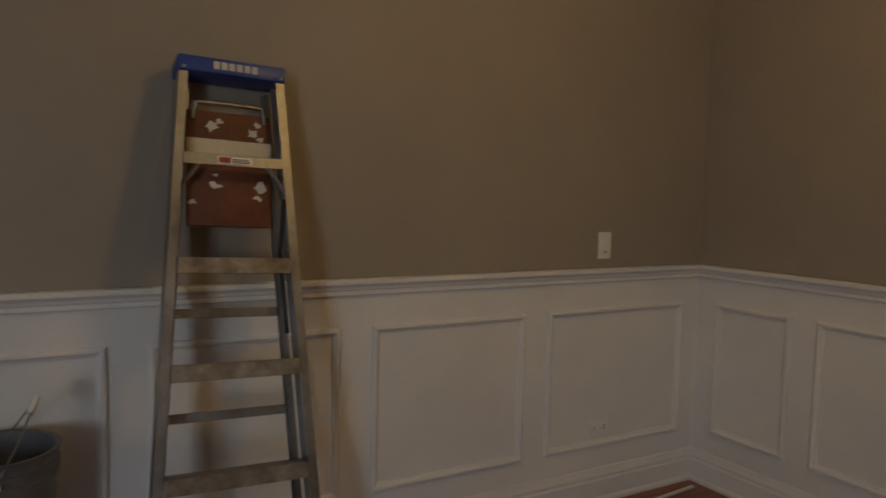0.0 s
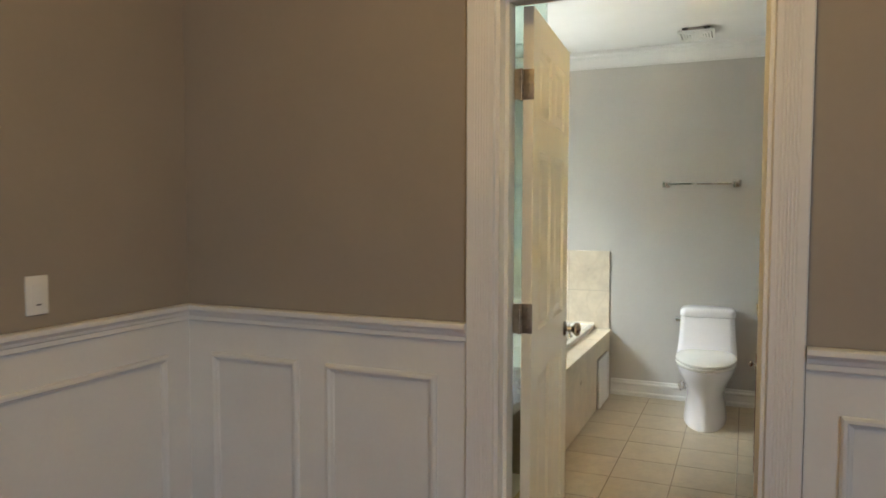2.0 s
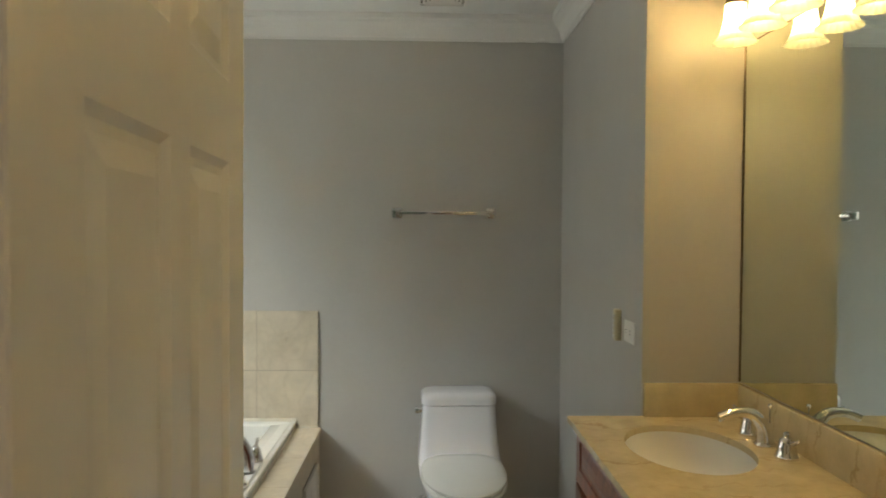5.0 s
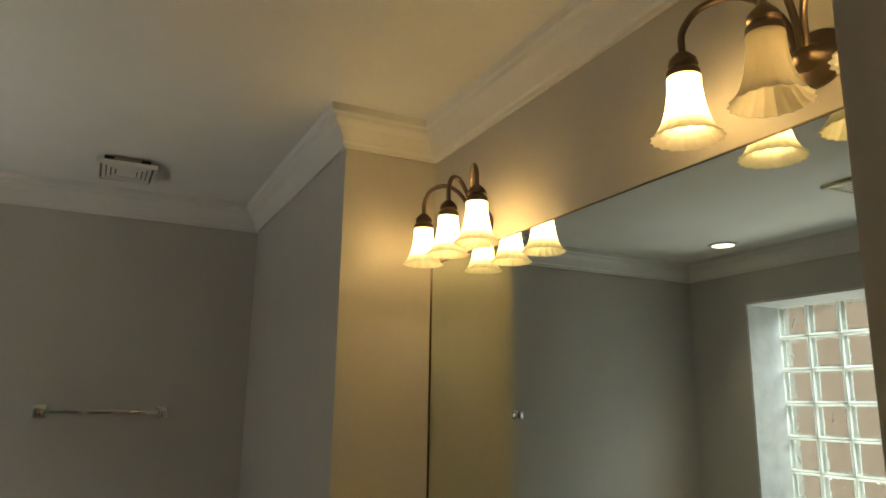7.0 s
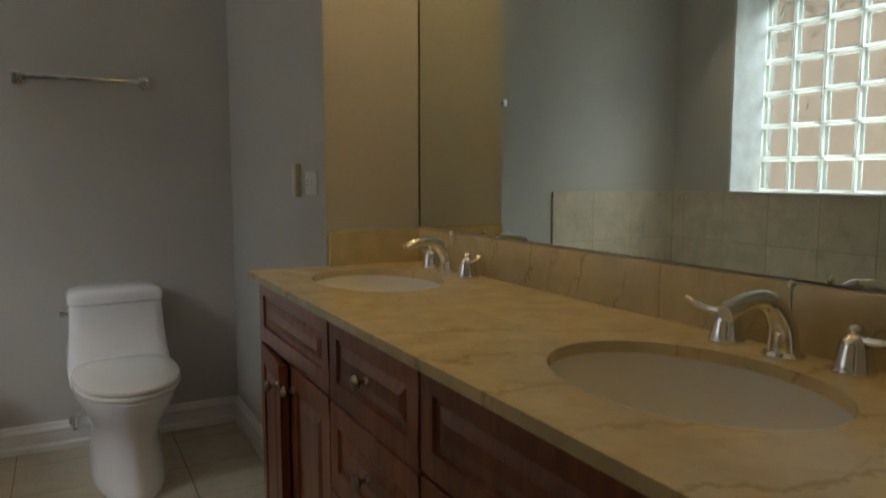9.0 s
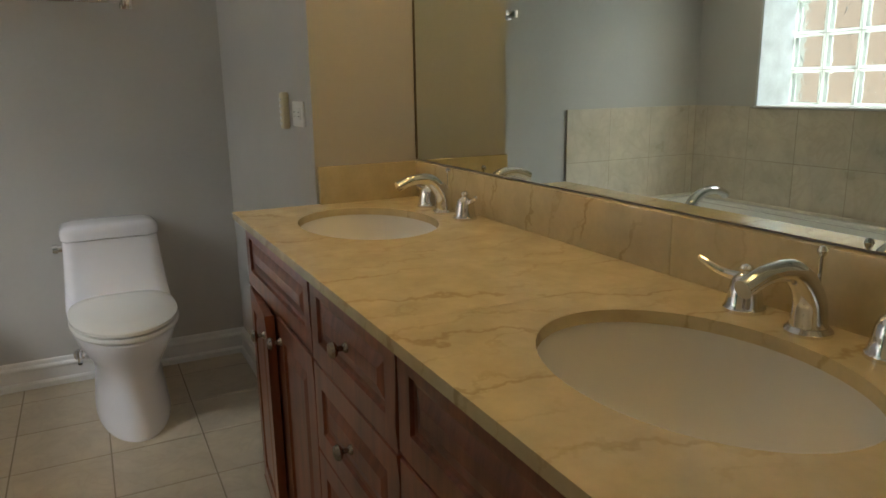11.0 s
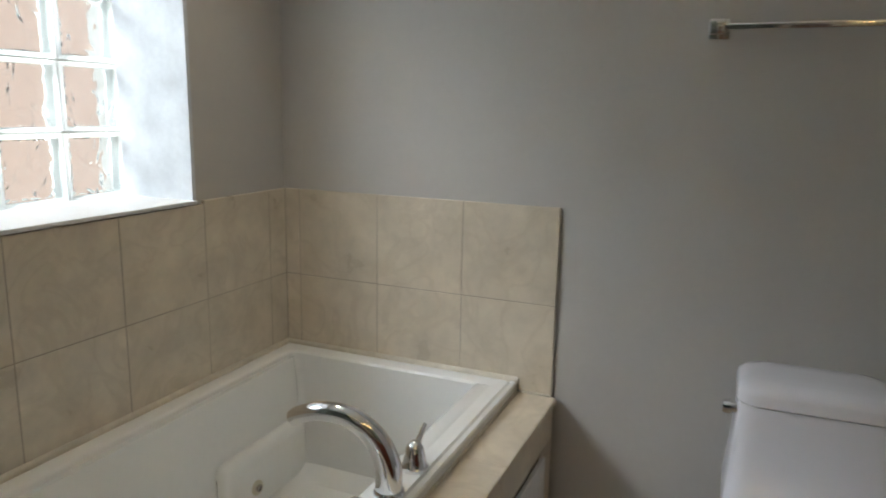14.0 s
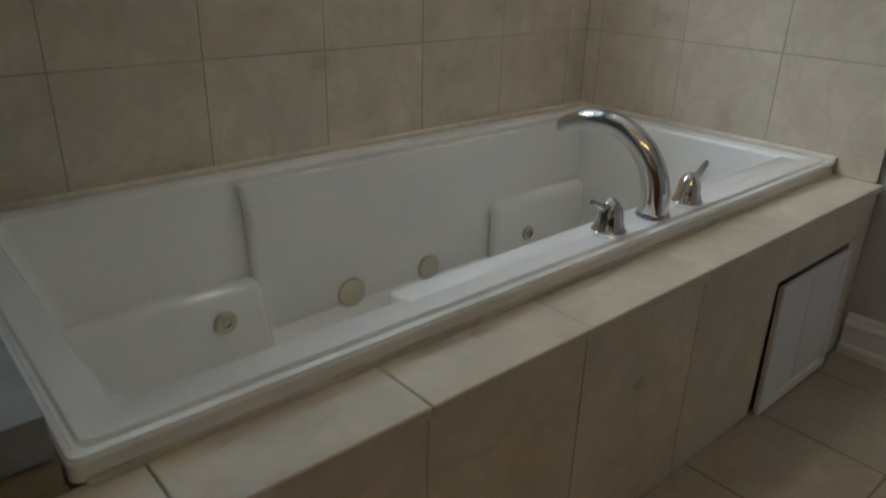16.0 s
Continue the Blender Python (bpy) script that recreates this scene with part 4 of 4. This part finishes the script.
for dx, way in ((-0.148, (-1.0, -0.1)), (0.128, (1.0, 0.1))):
    h = part("handle", lathe(bmesh.new(), [(0.002, 0), (0.034, 0), (0.034, 0.008), (0.030, 0.013), (0.027, 0.030), (0.022, 0.052), (0.014, 0.064), (0.006, 0.070), (0.002, 0.071)], seg=24), CHROME, filler, at=(dx, -0.004, 0))
    wv = Vector((*way, 0)).normalized()
    part("lever", tube(bmesh.new(), curve([Vector((0, 0, 0.050)), wv * 0.036 + Vector((0, 0, 0.061)), wv * 0.072 + Vector((0, 0, 0.080))], 6), [0.010 - 0.0004 * k for k in range(13)], seg=10), CHROME, h)

# tiled surround: core, front tiles, deck slabs, access panel
tagged(part("tub_surround", boxes((4.0, XE, 1.238, 1.345, 0, 0.470), (4.0, 4.083, 1.345, YN, 0, 0.50)), GROUT), "tiled plinth round the bathtub", "tub surround", kind="structure")
surround = bpy.data.objects["tub_surround"]
JX = [3.99, 4.160, 4.478, 4.802, 5.152, 5.508, 5.988]
for a, b in zip(JX, JX[1:]):
    part("deck_slab", box(a + 0.0008, b - 0.0008, 1.219, 1.349, 0.470, 0.490, bevel=0.002, seg=1), TILE, surround)
FX = [4.0, 4.16, 4.478, 4.802, 5.152, 5.490]
for a, b in zip(FX, FX[1:]):
    part("tile", box(a + 0.001, b - 0.001, 1.228, 1.238, 0.004, 0.468, bevel=0.001, seg=1), TILE, surround)
part("tile", box(5.491, 5.987, 1.228, 1.238, 0.356, 0.468, bevel=0.001, seg=1), TILE, surround)
part("tile", box(5.880, 5.987, 1.228, 1.238, 0.004, 0.354, bevel=0.001, seg=1), TILE, surround)
panel = thing("access_panel", pose(5.500, 1.212, 0.004, -1.0, 0, 0), "white access panel leaning in the tub surround", "access panel")
part("backing_board", box(0.004, 0.364, 0.003, 0.012, 0.004, 0.339, bevel=0.001, seg=1), WHITE, panel)
part("face_frame", rings(bmesh.new(), (0.0, 0.003, 0.0), (1, 0, 0), (0, 0, 1), 0.368, 0.343, [(0, 0), (0, 0.005), (0.004, 0.007), (0.024, 0.007), (0.030, 0.001), (0.030, 0)], fill=False), WHITE, panel, smooth=0.3)
part("rib", box(0.172, 0.196, 0.0015, 0.0035, 0.034, 0.309, bevel=0.001, seg=1), WHITE, panel)
tagged(part("stone_curb", box(3.985, 4.078, 1.352, YN - 0.004, 0.530, 0.586, bevel=0.003), SLATE), "grey stone curb slab between shower and tub", "curb")
tagged(part("curb_wall", boxes((3.99, 4.080, 1.346, YN - 0.002, 0.500, 0.528)), GROUT), "low mortar bed under the curb slab", "curb")

# ---- shower ----
glass_front = thing("shower_screen", (4.015, 1.215, 0.49), "clear green-edged glass shower enclosure", "shower screen")
for nm, q in (("front_pane", (-0.70, 0.0, -0.005, 0.005, 0.012, 1.96)), ("glass_door", (-1.220, -0.706, -0.005, 0.005, -0.40, 1.96)), ("return_pane", (-0.010, 0.0, 0.008, 1.008, 0.098, 1.96))):
    ob = part(nm, box(*q, bevel=0.001, seg=1), CLEAR, glass_front)
    ob.visible_shadow = False
bm = tube(bmesh.new(), curve([(-0.62, 0.006, 1.275), (-0.62, 0.040, 1.275), (-0.62, 0.052, 1.262), (-0.62, 0.054, 1.18), (-0.62, 0.052, 1.095), (-0.62, 0.040, 1.082), (-0.62, 0.006, 1.082)], 5), 0.008, seg=12)
rod(bm, (-0.62, 0.004, 1.275), (-0.62, 0.012, 1.275), 0.014, seg=14)
rod(bm, (-0.62, 0.004, 1.082), (-0.62, 0.012, 1.082), 0.014, seg=14)
part("pull_handle", bm, NICKEL, glass_front, "bent nickel pull handle")
rail_ = thing("hand_shower", (3.55, YN - 0.002, 1.45), "chrome hand shower on a slide rail", "shower")
part("slide_rail", tube(bmesh.new(), [(0, -0.05, -0.3), (0, -0.05, 0.4)], 0.010, seg=12), CHROME, rail_)
for z in (-0.28, 0.38):
    part("bracket", rod(bmesh.new(), (0, 0, z), (0, -0.055, z), 0.014, seg=14), CHROME, rail_)
part("shower_head", tube(bmesh.new(), curve([(0, -0.07, 0.05), (0.01, -0.10, 0.22), (0, -0.15, 0.30)], 6), [0.012 + 0.0012 * k for k in range(13)], seg=14), CHROME, rail_)
tagged(part("shower_tray", box(XB, 3.985, 1.245, YN, -0.005, 0.06, bevel=0.004), ACRYLIC), "white acrylic shower tray behind glass", "shower tray")
tagged(part("shower_kerb", box(XB, 3.985, 1.19, 1.244, -0.005, 0.088, bevel=0.004), MARBLE), "stone kerb of the shower", "kerb")

# ---- wall and ceiling fittings ----
bar = thing("towel_bar", (XE, 0.602, 1.583), "square chrome towel bar on the wall above the toilet", "towel bar")
part("bar", box(-0.066, -0.052, -0.240, 0.240, -0.008, 0.008, bevel=0.002), CHROME, bar)
for s in (-1, 1):
    bm = box(-0.007, 0, s * 0.240 - 0.026, s * 0.240 + 0.026, -0.026, 0.026, bevel=0.003)
    bx(bm, -0.05, -0.007, s * 0.240 - 0.014, s * 0.240 + 0.014, -0.014, 0.014, bevel=0.002)
    bx(bm, -0.076, -0.042, s * 0.240 - 0.019, s * 0.240 + 0.019, -0.019, 0.019, bevel=0.003)
    part("bracket", bm, CHROME, bar)

fan = thing("ceiling_fan_vent", (5.575, 0.625, ZC), "white plastic exhaust vent hanging slightly open from the ceiling", "vent")
part("housing", box(-0.095, 0.095, -0.085, 0.085, -0.016, 0.0), BLACK, fan)
bm = bmesh.new()
for k, q in enumerate((0.125, 0.102, 0.082, 0.062, 0.042)):
    r = 0.88 * q
    for a in ((-q, q, -r, -r + 0.012), (-q, q, r - 0.012, r), (-q, -q + 0.012, -r + 0.012, r - 0.012), (q - 0.012, q, -r + 0.012, r - 0.012)):
        bx(bm, *a, -0.040 if k == 0 else -0.038, -0.024)
bx(bm, -0.03, 0.03, -0.026, 0.026, -0.040, -0.024)
grille = part("grille", bm, PLASTIC, fan)
# Dark sheet behind the bars; its colour stands in for shade in the gaps.
part("shade_backing", box(-0.122, 0.122, -0.107, 0.107, -0.030, -0.022), mat("grille_gap_shade", (0.20, 0.19, 0.15), 0.7), fan)
part("spring_clip", boxes((-0.10, -0.095, -0.05, 0.05, -0.024, 0)), NICKEL, fan)

dl = thing("downlight", (5.43, 1.93, ZC), "recessed round ceiling downlight, lit", "ceiling light")
part("trim_ring", lathe(bmesh.new(), [(0.062, 0.0), (0.082, 0.0), (0.082, -0.006), (0.066, -0.009), (0.062, -0.006), (0.062, 0.0)], seg=36), WHITE, dl)
part("lens", lathe(bmesh.new(), [(0.001, -0.001), (0.062, -0.001), (0.060, -0.005), (0.001, -0.006)], seg=32), DOWNLIGHT, dl)
lamp("downlight_light", "SPOT", look((5.43, 1.93, ZC - 0.03), (5.43, 1.93, 0)), 22.0, (1.0, 0.84, 0.62), radius=0.06, cone=(radians(74), 0.9))

hatch = thing("ceiling_register", (4.24, 1.55, ZC), "white ceiling air register with a dark slot", "vent")
part("frame", boxes((-0.18, 0.18, -0.15, -0.135, -0.016, 0), (-0.18, 0.18, 0.135, 0.15, -0.008, 0), (-0.18, -0.165, -0.135, 0.135, -0.008, 0), (0.165, 0.18, -0.135, 0.135, -0.008, 0)), IVORY, hatch)
for k in range(8):
    part("slat", box(-0.165, 0.165, -0.132 + k * 0.033, -0.108 + k * 0.033, -0.005, -0.002), WHITE, hatch)

remote = thing("wall_remote", (4.905, 0.0, 1.165), "ivory plastic control in a wall holder", "remote control")
part("body", box(-0.020, 0.020, 0.0, 0.022, -0.056, 0.056, bevel=0.006), IVORY, remote)
for k in range(5):
    part("button", box(-0.010, 0.010, 0.022, 0.025, -0.044 + k * 0.018, -0.034 + k * 0.018, bevel=0.002), PLASTIC, remote)
outlet = thing("wall_outlet", (4.772, 0.0, 1.158), "white double outlet plate with test buttons", "outlet")
part("plate", box(-0.058, 0.058, 0, 0.007, -0.037, 0.037, bevel=0.003), PLASTIC, outlet)
part("insert", box(-0.034, 0.034, 0.007, 0.010, -0.017, 0.017, bevel=0.002), PLASTIC, outlet)
for x in (-0.022, 0.022):
    for z in (-0.006, 0.006):
        part("slot", box(x - 0.004, x + 0.004, 0.0101, 0.011, z - 0.0012, z + 0.0012), BLACK, outlet)
switch = thing("light_switch", (2.038, YD, 1.145), "white rocker light switch on the taupe wall", "switch")
part("plate", box(-0.036, 0.036, -0.007, 0, -0.058, 0.058, bevel=0.003), PLASTIC, switch)
part("rocker", box(-0.017, 0.017, -0.011, -0.007, -0.034, 0.034, bevel=0.002), PLASTIC, switch)
part("mark", box(-0.008, 0.008, -0.0116, -0.011, -0.030, -0.026), BLACK, switch)
out2 = thing("wall_outlet", (2.040, YD - 0.006, 0.338), "white horizontal double outlet on the wainscot", "outlet")
part("plate", box(-0.058, 0.058, -0.007, 0, -0.036, 0.036, bevel=0.003), PLASTIC, out2)
for s in (-0.028, 0.028):
    part("socket", lathe(bmesh.new(), [(0.001, 0), (0.016, 0), (0.015, 0.003), (0.001, 0.003)], (s, -0.007, 0), seg=20, turn=Matrix.Rotation(radians(90), 3, "X")), PLASTIC, out2)
    for q in (-0.006, 0.006):
        part("slot", box(s - 0.005, s + 0.005, -0.0112, -0.0102, q - 0.0015, q + 0.0015), BLACK, out2)

tagged(part("corner_caulk", box(XE - 0.021, XE - 0.0118, 1.237, 1.336, 0.487, 0.4965, bevel=0.002), CAULK), "pale caulk bead where deck and wall tiles meet", "caulk", kind="structure")
tagged(part("front_caulk", box(4.10, 5.975, 1.3405, 1.3485, 0.486, 0.499, bevel=0.003), CAULK), "pale caulk bead under the bathtub rim", "caulk", kind="structure")
setting("trim_caulk", sweep(bmesh.new(), [(0, 0.518), (0.010, 0.518), (0.010, 0.527), (0.006, 0.533), (0, 0.537)], [(XE - 0.0115, 1.346), (XE - 0.0115, YN - 0.0115), (4.09, YN - 0.0115)]), CAULK,
        "yellowed white caulk bead where the bathtub meets the tiles", "caulk", 0.6)

# ---- stepladder ----
ladder = thing("stepladder", Matrix.Translation((0.360, 1.762, 0)) @ Matrix.Rotation(radians(-2.0), 4, "Y").inverted() @ Matrix.Rotation(radians(-12.4), 4, "X"), "paint-spattered aluminium stepladder with blue cap, folded against the wall", "ladder")


def half(z):
    return 0.248 - 0.108 * z / 1.77


def channel(bm, a, b, w, d, t=0.003):
    """A thin C section between two points; it opens to the inner side (+/- x)."""
    a, b = Vector(a), Vector(b)
    s = -1 if a.x > 0 else 1
    web, lip = -s * w / 2, s * w / 2
    back = web + s * t
    section = [(web, 0), (lip, 0), (lip, t), (back, t), (back, d - t), (lip, d - t), (lip, d), (web, d)]
    if s < 0:
        section.reverse()
    loft(bm, [[Vector((p.x + x, p.y + y, p.z)) for x, y in section] for p in (a, b)])
    return bm


for s in (-1, 1):
    part("front_rail", channel(bmesh.new(), (s * half(0), -0.03, 0.01), (s * half(1.74), -0.03, 1.73), 0.026, 0.062), ALU, ladder)
    part("rear_rail", channel(bmesh.new(), (s * (half(0) - 0.020), 0.075, 0.02), (s * (half(1.74) - 0.022), 0.050, 1.71), 0.020, 0.032), ALU, ladder)
    part("foot", box(s * half(0) - 0.018, s * half(0) + 0.018, -0.036, 0.038, 0.0, 0.04, bevel=0.003), BLACK, ladder, "black rubber foot")
    part("knee_brace", tube(bmesh.new(), [(s * (half(1.37) - 0.006), -0.02, 1.37), (s * (half(1.45) - 0.062), -0.02, 1.455)], 0.008, seg=6, flat=0.4), ALU, ladder)
    part("spreader", tube(bmesh.new(), [(s * (half(1.3) - 0.012), 0.0, 1.36), (s * (half(1.3) - 0.014), 0.045, 1.20), (s * (half(1.0) - 0.014), 0.05, 0.95)], 0.006, seg=6), BLACK, ladder)
for z in (0.272, 0.572, 0.872, 1.172):
    w = half(z) - 0.013
    bm = box(-w, w, -0.032, 0.048, z - 0.004, z, bevel=0.001, seg=1)
    step = part("step", bm, DUSTY, ladder)
    part("front_lip", box(-w, w, -0.036, -0.032, z - 0.045, z + 0.001, bevel=0.001, seg=1), DUSTY, step)
    part("back_lip", box(-w, w, 0.044, 0.048, z - 0.03, z - 0.0042), ALU, step)
    for k in range(5):
        part("ridge", box(-w + 0.004, w - 0.004, -0.024 + k * 0.014, -0.018 + k * 0.014, z, z + 0.0015), ALU, step)
bar_ = part("label_bar", box(-half(1.46) + 0.013, half(1.46) - 0.013, -0.034, -0.030, 1.445, 1.478, bevel=0.001, seg=1), ALU, ladder)
part("sticker", boxes((-0.05, 0.05, -0.0352, -0.0342, 1.451, 1.472)), PLASTIC, bar_, "white warning sticker")
part("sticker_block", boxes((-0.046, -0.012, -0.0362, -0.0354, 1.453, 1.470)), mat("faded_red_print", (0.35, 0.06, 0.04), 0.6), bar_)
part("sticker_lines", boxes(*[(-0.008, 0.044, -0.0362, -0.0354, 1.454 + k * 0.005, 1.4565 + k * 0.005) for k in range(3)]), BLACK, bar_)
for z in (0.12, 0.42, 0.72, 1.02):
    w = half(z) - 0.034
    part("rear_bar", box(-w, w, 0.078, 0.082, z - 0.014, z + 0.014, bevel=0.001, seg=1), ALU, ladder)
cap = part("cap", box(-0.159, 0.159, -0.040, 0.065, 1.722, 1.770, bevel=0.006), BLUE, ladder, "dark blue plastic top cap")
part("brand_bars", boxes(*[(-0.058 + k * 0.0225, -0.041 + k * 0.0225, -0.0415, -0.0402, 1.735, 1.758) for k in range(6)]), SPLASH, cap)
for s in (-0.142, 0.142):
    part("rivet", lathe(bmesh.new(), [(0.001, 0), (0.006, 0), (0.004, 0.003), (0.001, 0.004)], (s, -0.0405, 1.731), seg=10, turn=Matrix.Rotation(radians(90), 3, "X")), ALU, cap)
shelf = part("pail_shelf", box(-0.126, 0.126, 0.030, 0.044, 1.275, 1.628, bevel=0.004), REDBOARD, ladder, "red-brown pail shelf spattered with white paint")
part("tape_band", boxes((-0.1265, 0.1265, 0.027, 0.0298, 1.490, 1.540)), TAPE, shelf)
part("shelf_handle", tube(bmesh.new(), curve([(-0.108, 0.028, 1.60), (-0.100, 0.022, 1.640), (-0.080, 0.02, 1.650), (0.080, 0.02, 1.650), (0.100, 0.022, 1.640), (0.108, 0.028, 1.60)], 6), 0.007, seg=8), ALU, shelf)
rnd = random.Random(7)
for cx, cz, r in ((-0.055, 1.583, 0.026), (-0.030, 1.598, 0.014), (0.070, 1.570, 0.024), (0.085, 1.595, 0.014), (0.095, 1.548, 0.014), (-0.045, 1.395, 0.022), (-0.04, 1.43, 0.012), (0.090, 1.400, 0.024), (0.085, 1.365, 0.014), (-0.11, 1.345, 0.013), (-0.02, 1.535, 0.012), (-0.02, 1.50, 0.015)):
    bm = bmesh.new()
    pts_ = [(cx + 0.75 * r * (0.35 + 1.0 * rnd.random()) * math.cos(2 * math.pi * k / 11) * 1.2, cz + 0.75 * r * (0.3 + 0.9 * rnd.random()) * math.sin(2 * math.pi * k / 11)) for k in range(11)]
    y = 0.0252 if 1.48 < cz < 1.55 else 0.0288
    loft(bm, [[Vector((x, y + 0.0015, z)) for x, z in pts_], [Vector((x, y, z)) for x, z in pts_]])
    part("paint_splash", bm, SPLASH, shelf)

# ---- pails ----
def pail(z, name_label, tilt):
    p = thing("pail", Matrix.Translation((-0.205, 2.030, z)) @ Matrix.Rotation(tilt, 4, "Z"), name_label, "bucket", "stacked pails")
    prof = [(0.002, 0), (0.128, 0), (0.131, 0.004), (0.140, 0.29), (0.149, 0.292), (0.149, 0.300), (0.142, 0.303), (0.142, 0.318), (0.150, 0.320), (0.150, 0.328), (0.143, 0.331), (0.144, 0.357), (0.153, 0.359), (0.154, 0.366), (0.148, 0.368), (0.140, 0.364), (0.127, 0.006), (0.002, 0.005)]
    part("shell", lathe(bmesh.new(), prof, seg=40), PAIL, p)
    for s in (-1, 1):
        part("ear", lathe(bmesh.new(), [(0.001, 0), (0.018, 0), (0.016, 0.008), (0.001, 0.010)], (0, s * 0.146, 0.312), seg=14, turn=Matrix.Rotation(radians(-90 * s), 3, "X")), PLASTIC, p)
    return p


pail(0.0, "grey plastic pail under another pail", 0.3)
top = pail(0.300, "open grey plastic pail with its wire handle up", 0.0)
part("bail", tube(bmesh.new(), curve([(0, -0.155, 0.312), (0.05, -0.12, 0.40), (0.095, -0.03, 0.495), (0.085, 0.05, 0.46), (0.03, 0.14, 0.36), (0, 0.155, 0.312)], 8), 0.0022, seg=8), ALU, top)
part("grip", tube(bmesh.new(), [(0.080, -0.065, 0.465), (0.095, -0.03, 0.495), (0.093, 0.012, 0.484)], 0.009, seg=10), PLASTIC, top, "white plastic handle grip")
strip = thing("trim_strip", pose(2.56, 2.118, 0.0, 0, 0, 185), "loose white moulding strip lying on the floor", "trim offcut")
part("strip", box(0, 0.95, 0, 0.014, 0, 0.012, bevel=0.003), WHITE, strip)

# ---- tiles and floor boards ----
far_wall, win_wall = bpy.data.objects["wall_far"], bpy.data.objects["wall_window"]


def tile(parent, a, b, thick, axis, material, gap=0.0013):
    """One tile between two corners on a wall (axis x or y) or floor (z), its back against the wall."""
    lo, hi = [min(p) for p in zip(a, b)], [max(p) for p in zip(a, b)]
    for k in range(3):
        if k != axis:
            lo[k] += gap
            hi[k] -= gap
    return part("tile", box(lo[0], hi[0], lo[1], hi[1], lo[2], hi[2], bevel=0.0012, seg=1), material, parent)


TT = 0.012
ZR = [0.530, 0.781, 1.085]
for j, (z0, z1) in enumerate(zip(ZR, ZR[1:])):
    ys = [1.236, 1.546, 1.853, 2.161, 2.218]
    for k, (y0, y1) in enumerate(zip(ys, ys[1:])):
        low = 0.492 if (j == 0 and k == 0) else z0
        tile(far_wall, (XE - TT, y0, low), (XE, y1, z1), TT, 0, TILE)
    xs = [4.09, 4.322, 4.639, 4.955, 5.270, 5.584, 5.896, XE - TT]
    for x0, x1 in zip(xs, xs[1:]):
        tile(win_wall, (x0, YN - TT, z0), (x1, YN, z1 if (j == 0 or x0 > 5.58) else 1.0745), TT, 1, TILE)
setting("tile_grout", boxes((XE - 0.0112, XE + 0.001, 1.237, YN, 0.50, 1.083), (4.09, XE, YN - 0.0112, YN + 0.001, 0.50, 1.074)), WALL_GROUT, "pale sandy grout between the tub wall tiles", "grout")

floor_b, floor_d = bpy.data.objects["floor_bath"], bpy.data.objects["floor_dining"]
P = 0.308
fx = [XB] + [5.525 + P * k for k in range(-8, 2)] + [XE]
fy = [-0.02] + [0.004 + P * k for k in range(1, 5)] + [1.24]
fx = sorted(v for v in fx if XB <= v <= XE)
for x0, x1 in zip(fx, fx[1:]):
    for y0, y1 in zip(fy, fy[1:]):
        if y1 < 0.20 and x1 < 4.6:
            continue
        if x1 - x0 > 0.02 and y1 - y0 > 0.02:
            tile(floor_b, (x0, y0, -0.006), (x1, y1, 0.0), 0.006, 2, FLOOR_TILE, 0.0024)
plank_rnd = random.Random(3)
for k in range(27):
    y1 = YD - k * 0.083
    x0 = 2.655 - 0.2 - 1.4 * plank_rnd.random()
    for a, b in ((x0, 2.655), (x0 - 1.7, x0), (-3.0, x0 - 1.7)):
        if b - a > 0.05:
            part("plank", box(a + 0.0005, b - 0.0005, y1 - 0.0825, y1 - 0.0005, -0.004, 0.0, bevel=0.0006, seg=1), FLOORWOOD, floor_d)
